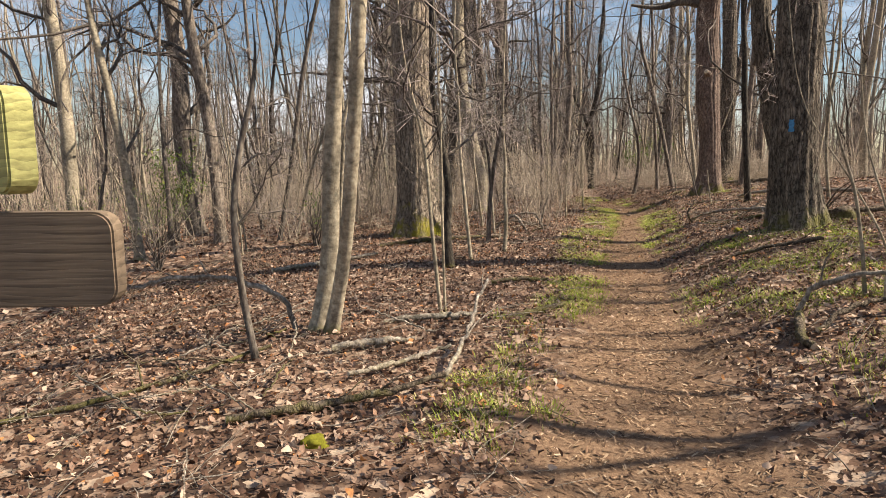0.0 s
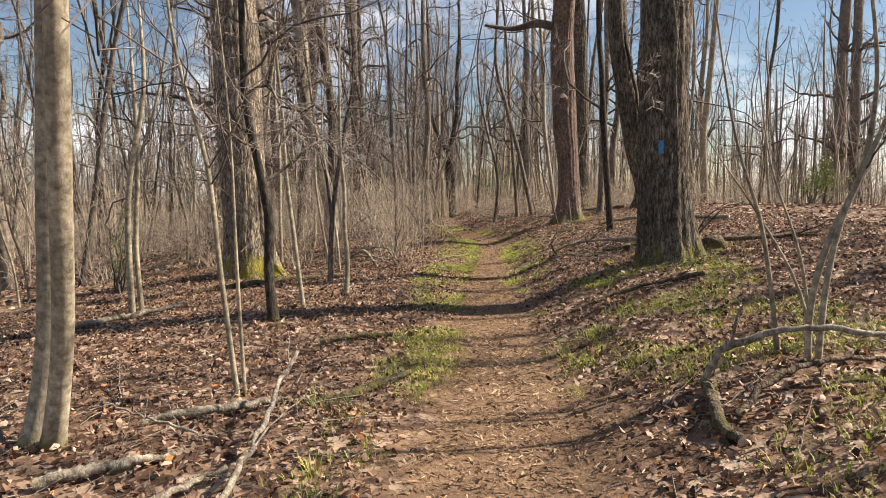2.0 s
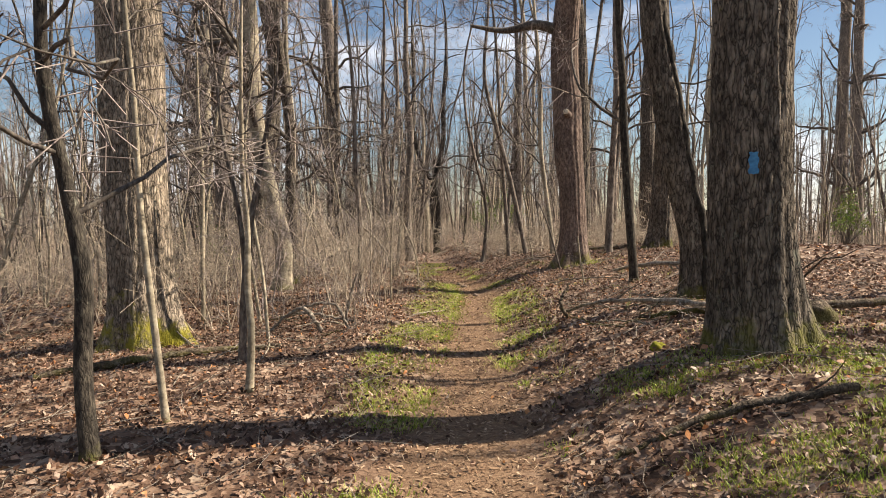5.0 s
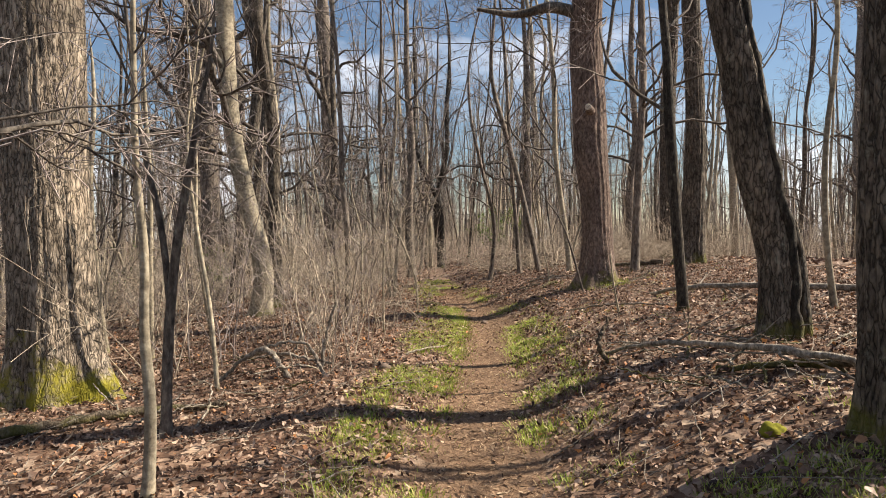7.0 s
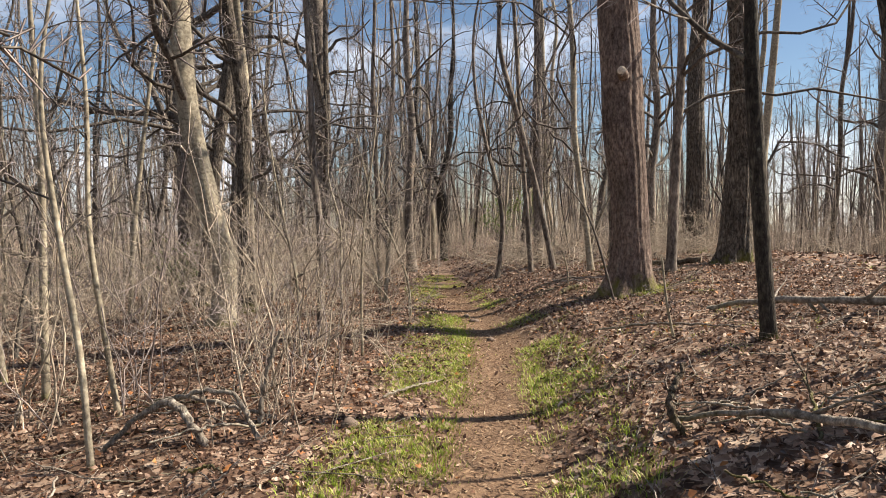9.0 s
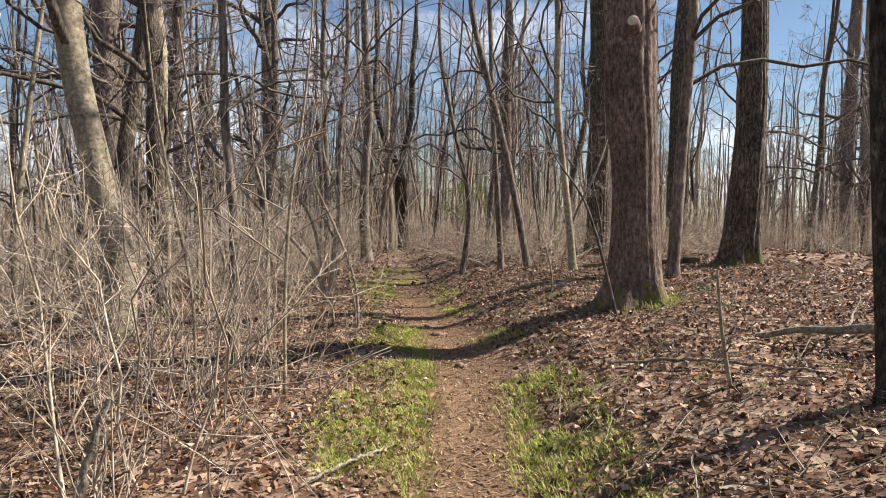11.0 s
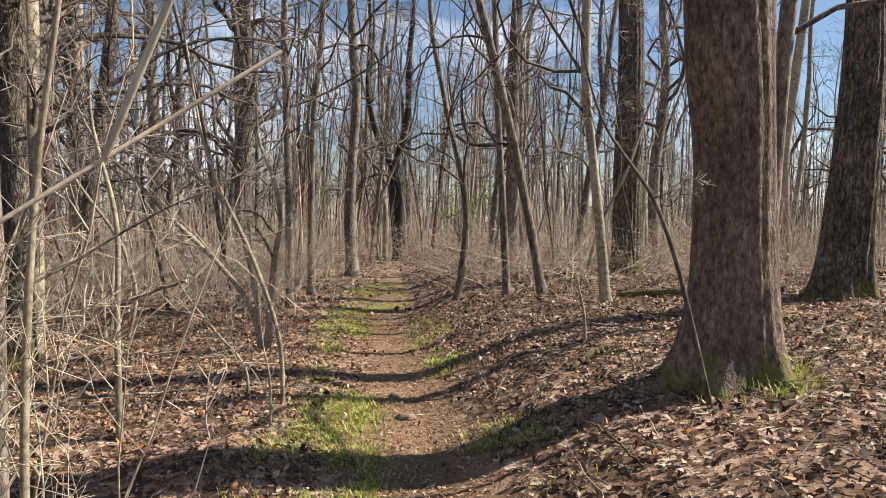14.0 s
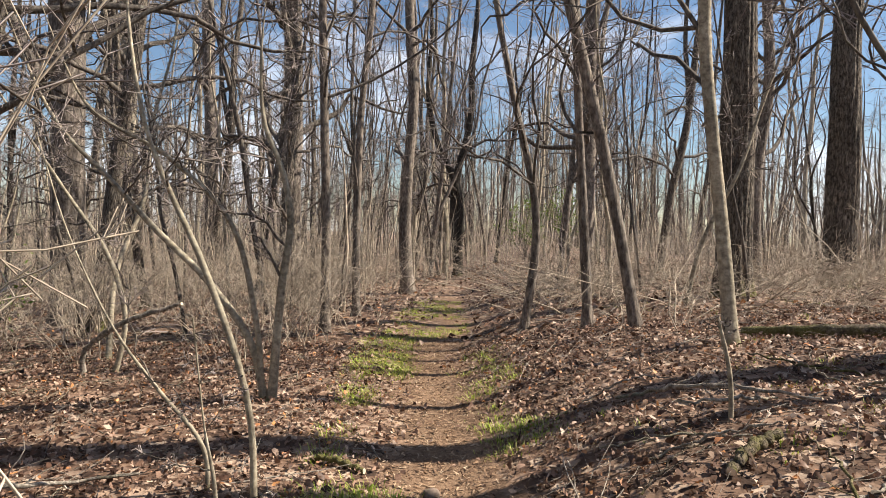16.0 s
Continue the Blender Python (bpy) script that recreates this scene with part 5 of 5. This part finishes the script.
def lump_of(name, label, category, at, size, material, seed, roughness=0.2):
    """A rounded uneven lump sitting a little into the ground."""
    bm = bmesh.new()
    bmesh.ops.create_icosphere(bm, subdivisions=3, radius=1.0)
    for v in bm.verts:
        k = 1 + roughness * noise.noise(v.co * 1.7 + Vector((seed, 0, 0))) + 0.4 * roughness * noise.noise(v.co * 5 + Vector((0, seed, 0)))
        v.co = Vector((v.co.x * size[0], v.co.y * size[1], v.co.z * size[2])) * k
    me = bpy.data.meshes.new(name)
    bm.to_mesh(me)
    bm.free()
    me.materials.append(material)
    me.polygons.foreach_set("use_smooth", np.ones(len(me.polygons), bool))
    ob = new(name, me)
    ob.location = (at[0], at[1], float(rough_land(*at)) + size[2] * 0.3)
    return tagged(ob, label, category)


lump_of("stone", "small dark stone lying on the dirt trail", "stone", (1.25, 18.44), (0.055, 0.045, 0.035), stone_mat, 1)
lump_of("stone", "flat dark stone lying on the dirt trail", "stone", (1.07, 19.97), (0.075, 0.05, 0.035), stone_mat, 2)
lump_of("stone", "small brown stone at the trail edge", "stone", (0.96, 20.58), (0.05, 0.04, 0.03), stone_mat, 3)
lump_of("stone", "grey stone half hidden in grass", "stone", (0.12, 14.9), (0.06, 0.05, 0.05), stone_mat, 4)
lump_of("moss_hummock", "yellow-green moss-covered hummock on the bank", "moss", (2.43, 11.57), (0.06, 0.055, 0.045), moss_mat, 5, 0.5)
lump_of("moss_hummock", "small clump of yellow-green moss in the litter", "moss", (-0.75, 4.75), (0.07, 0.06, 0.04), moss_mat, 6, 0.4)
lump_of("tree_stump", "low rotted stump beside a large oak", "stump", (3.78, 11.85), (0.14, 0.13, 0.14), rotten_wood, 7, 0.35)

# the painted blaze, wrapped on its oak
bx, by, dirx, diry = 2.965 - 3.05, 0.0, -0.37, -0.93
grid = [(i, j) for j in range(7) for i in range(5)]
ang0 = math.atan2(diry, dirx)
pts = []
for i, j in grid:
    a = ang0 + (i - 2) * 0.044 * (1 + 0.25 * math.sin(j * 2.1))
    pts.append((bx + 0.33 * math.cos(a), by + 0.33 * math.sin(a), 1.27 - 0.072 + j * 0.024 + 0.004 * math.sin(i * 2.3)))
part("painted_blaze", mesh_of("painted_blaze", pts, [(j * 5 + i, j * 5 + i + 1, j * 5 + i + 6, j * 5 + i + 5) for j in range(6) for i in range(4)], blaze_mat), oak_with_blaze, "faded blue paint blaze")

# the broken stub and the long low limb of the trailside oak
stub = smooth_line([(-0.05, -0.02, 2.80, 0.10), (-0.14, -0.28, 2.83, 0.07), (-0.18, -0.38, 2.86, 0.055)], 8)
sv, sf = tubes(stub[None, :, :3], stub[None, :, 3], 14)
part("broken_stub", mesh_of("broken_stub", sv, sf, red_bark), oak_with_stub)
ring = np.arange(14)
part("stub_end", mesh_of("stub_end", np.concatenate([sv[-14:], sv[-14:].mean(0, keepdims=True) + (-0.01, -0.03, 0.0)]), np.stack([ring, (ring + 1) % 14, np.full(14, 14)], -1), pale_wood_mat), oak_with_stub, "pale broken wood")
arm = smooth_line([(-0.05, 0, 4.35, 0.11), (-0.7, -0.05, 4.52, 0.09), (-1.25, -0.05, 4.42, 0.06), (-1.9, -0.1, 4.5, 0.03)], 20)
part("limb", mesh_of("limb", *tubes(arm[None, :, :3], arm[None, :, 3], 9), limb_bark), oak_with_stub)


# the dark lumpy strip up the leaning oak's trunk, and its mossy side stem
climb = smooth_line([(0.09, -0.15, -0.08, 0.045), (0.08, -0.13, 0.35, 0.038), (0.07, -0.12, 0.7, 0.036), (-0.01, -0.12, 1.05, 0.038), (-0.08, -0.12, 1.4, 0.034), (-0.20, -0.12, 2.05, 0.034), (-0.33, -0.12, 2.72, 0.03), (-0.49, -0.10, 3.6, 0.022)], 60)
climb[:, 0] += 0.012 * np.sin(np.arange(60) * 0.9)
part("climbing_vine", mesh_of("climbing_vine", *tubes(climb[None, :, :3], climb[None, :, 3], 9, 1 + 0.25 * np.random.default_rng(81).normal(0, 1, (1, 60, 9)).clip(-1, 1)), dark_bark), leaning_oak, "thick dark shaggy strip up the trunk")
spur = smooth_line([(0.22, -0.02, -0.1, 0.06), (0.2, -0.02, 0.3, 0.05), (0.17, 0, 0.7, 0.04), (0.13, 0, 0.95, 0.02)], 14)
part("side_stem", mesh_of("side_stem", *tubes(spur[None, :, :3], spur[None, :, 3], 12), oak_bark), leaning_oak)


# ---- evergreen and budding shrubs ----
def leafy(label, at, size, seed, count, leaf, low=0.0):
    """A shrub of thin stems carrying many small leaves."""
    rng = np.random.default_rng(seed)
    top = new("leafy_shrub")
    top.location = (at[0], at[1], float(land(*at)))
    tagged(top, label, "shrub", "green shrubs in the woods")
    n = 12
    t = np.linspace(0, 1, 7)
    tip = np.stack([rng.normal(0, size[0] * 0.5, n), rng.normal(0, size[0] * 0.5, n), size[1] * rng.uniform(0.5, 1, n)], -1)
    P = tip[:, None] * np.stack([t ** 1.3, t ** 1.3, t], -1)[None] + np.r_["2", np.cumsum(rng.normal(0, 0.03, (n, 7, 2)), 1), np.zeros((n, 7, 1))]
    R = rng.uniform(0.008, 0.018, n)[:, None] * np.linspace(1, 0.3, 7)
    for i in range(n):
        part("stem", mesh_of("stem", *tubes(P[i:i + 1], R[i:i + 1], 5), limb_bark), top)
    S, SR = spawn(rng, P, R, 6, 0.3 + low, 1.0, 0.35, 45, 0.1, 4, 0.6, 0.2)
    a = rng.integers(0, len(S), count)
    c = S[a, rng.integers(1, 4, count)] + rng.normal(0, size[0] * 0.08, (count, 3))
    d, e = rng.normal(0, 1, (count, 3)), rng.normal(0, 1, (count, 3))
    d /= np.linalg.norm(d, axis=1, keepdims=True)
    e = np.cross(d, e)
    e /= np.linalg.norm(e, axis=1, keepdims=True)
    s = leaf * rng.uniform(0.6, 1.3, (count, 1))
    v = np.stack([c - d * s, c + e * s * 0.4, c + d * s, c - e * s * 0.4], 1).reshape(-1, 3)
    tagged(part("foliage", mesh_of("foliage", v, np.arange(count * 4).reshape(-1, 4), needle_mat), top), kind="stuff")
    tagged(part("spray", mesh_of("spray", *tubes(S, np.maximum(SR, 0.002), 3), limb_bark), top), kind="stuff")


for i, (at, size, count, leaf) in enumerate((((-10.2, 17.6), (0.9, 3.0), 900, 0.05), ((-4.4, 13.2), (0.5, 1.2), 160, 0.03), ((2.7, 46), (1.1, 2.6), 900, 0.06), ((4.6, 49), (1.3, 3.2), 900, 0.06),
                                             ((15, 31), (1.0, 2.2), 700, 0.05), ((19, 30), (1.2, 2.4), 700, 0.05), ((11.5, 25), (0.8, 1.2), 400, 0.04), ((-5.4, 25.5), (0.8, 1.6), 420, 0.04))):
    leafy("small-leaved green shrub among the bare trees", at, size, 700 + i, count, leaf)
rng = np.random.default_rng(808)
for i in range(14):
    x, y = rng.uniform(-15, -5.5), rng.uniform(10, 24)
    leafy("thin shrub with a haze of pale green buds", (x, y), (0.8, 1.8), 720 + i, 260, 0.022)

# tufts of dry yellow grass at the foot of the thick oak
rng = np.random.default_rng(830)
tufts = np.stack([3.12 + 0.42 * np.cos(np.linspace(-1.6, 0.3, 16)) + rng.normal(0, 0.04, 16), 19.3 + 0.42 * np.sin(np.linspace(-1.6, 0.3, 16)) + rng.normal(0, 0.04, 16), rng.uniform(0.8, 1.4, 16)], -1)
grass("grass", "dry yellow-green grass tufts round the foot of an oak", tufts, 831, 20, 0.075)
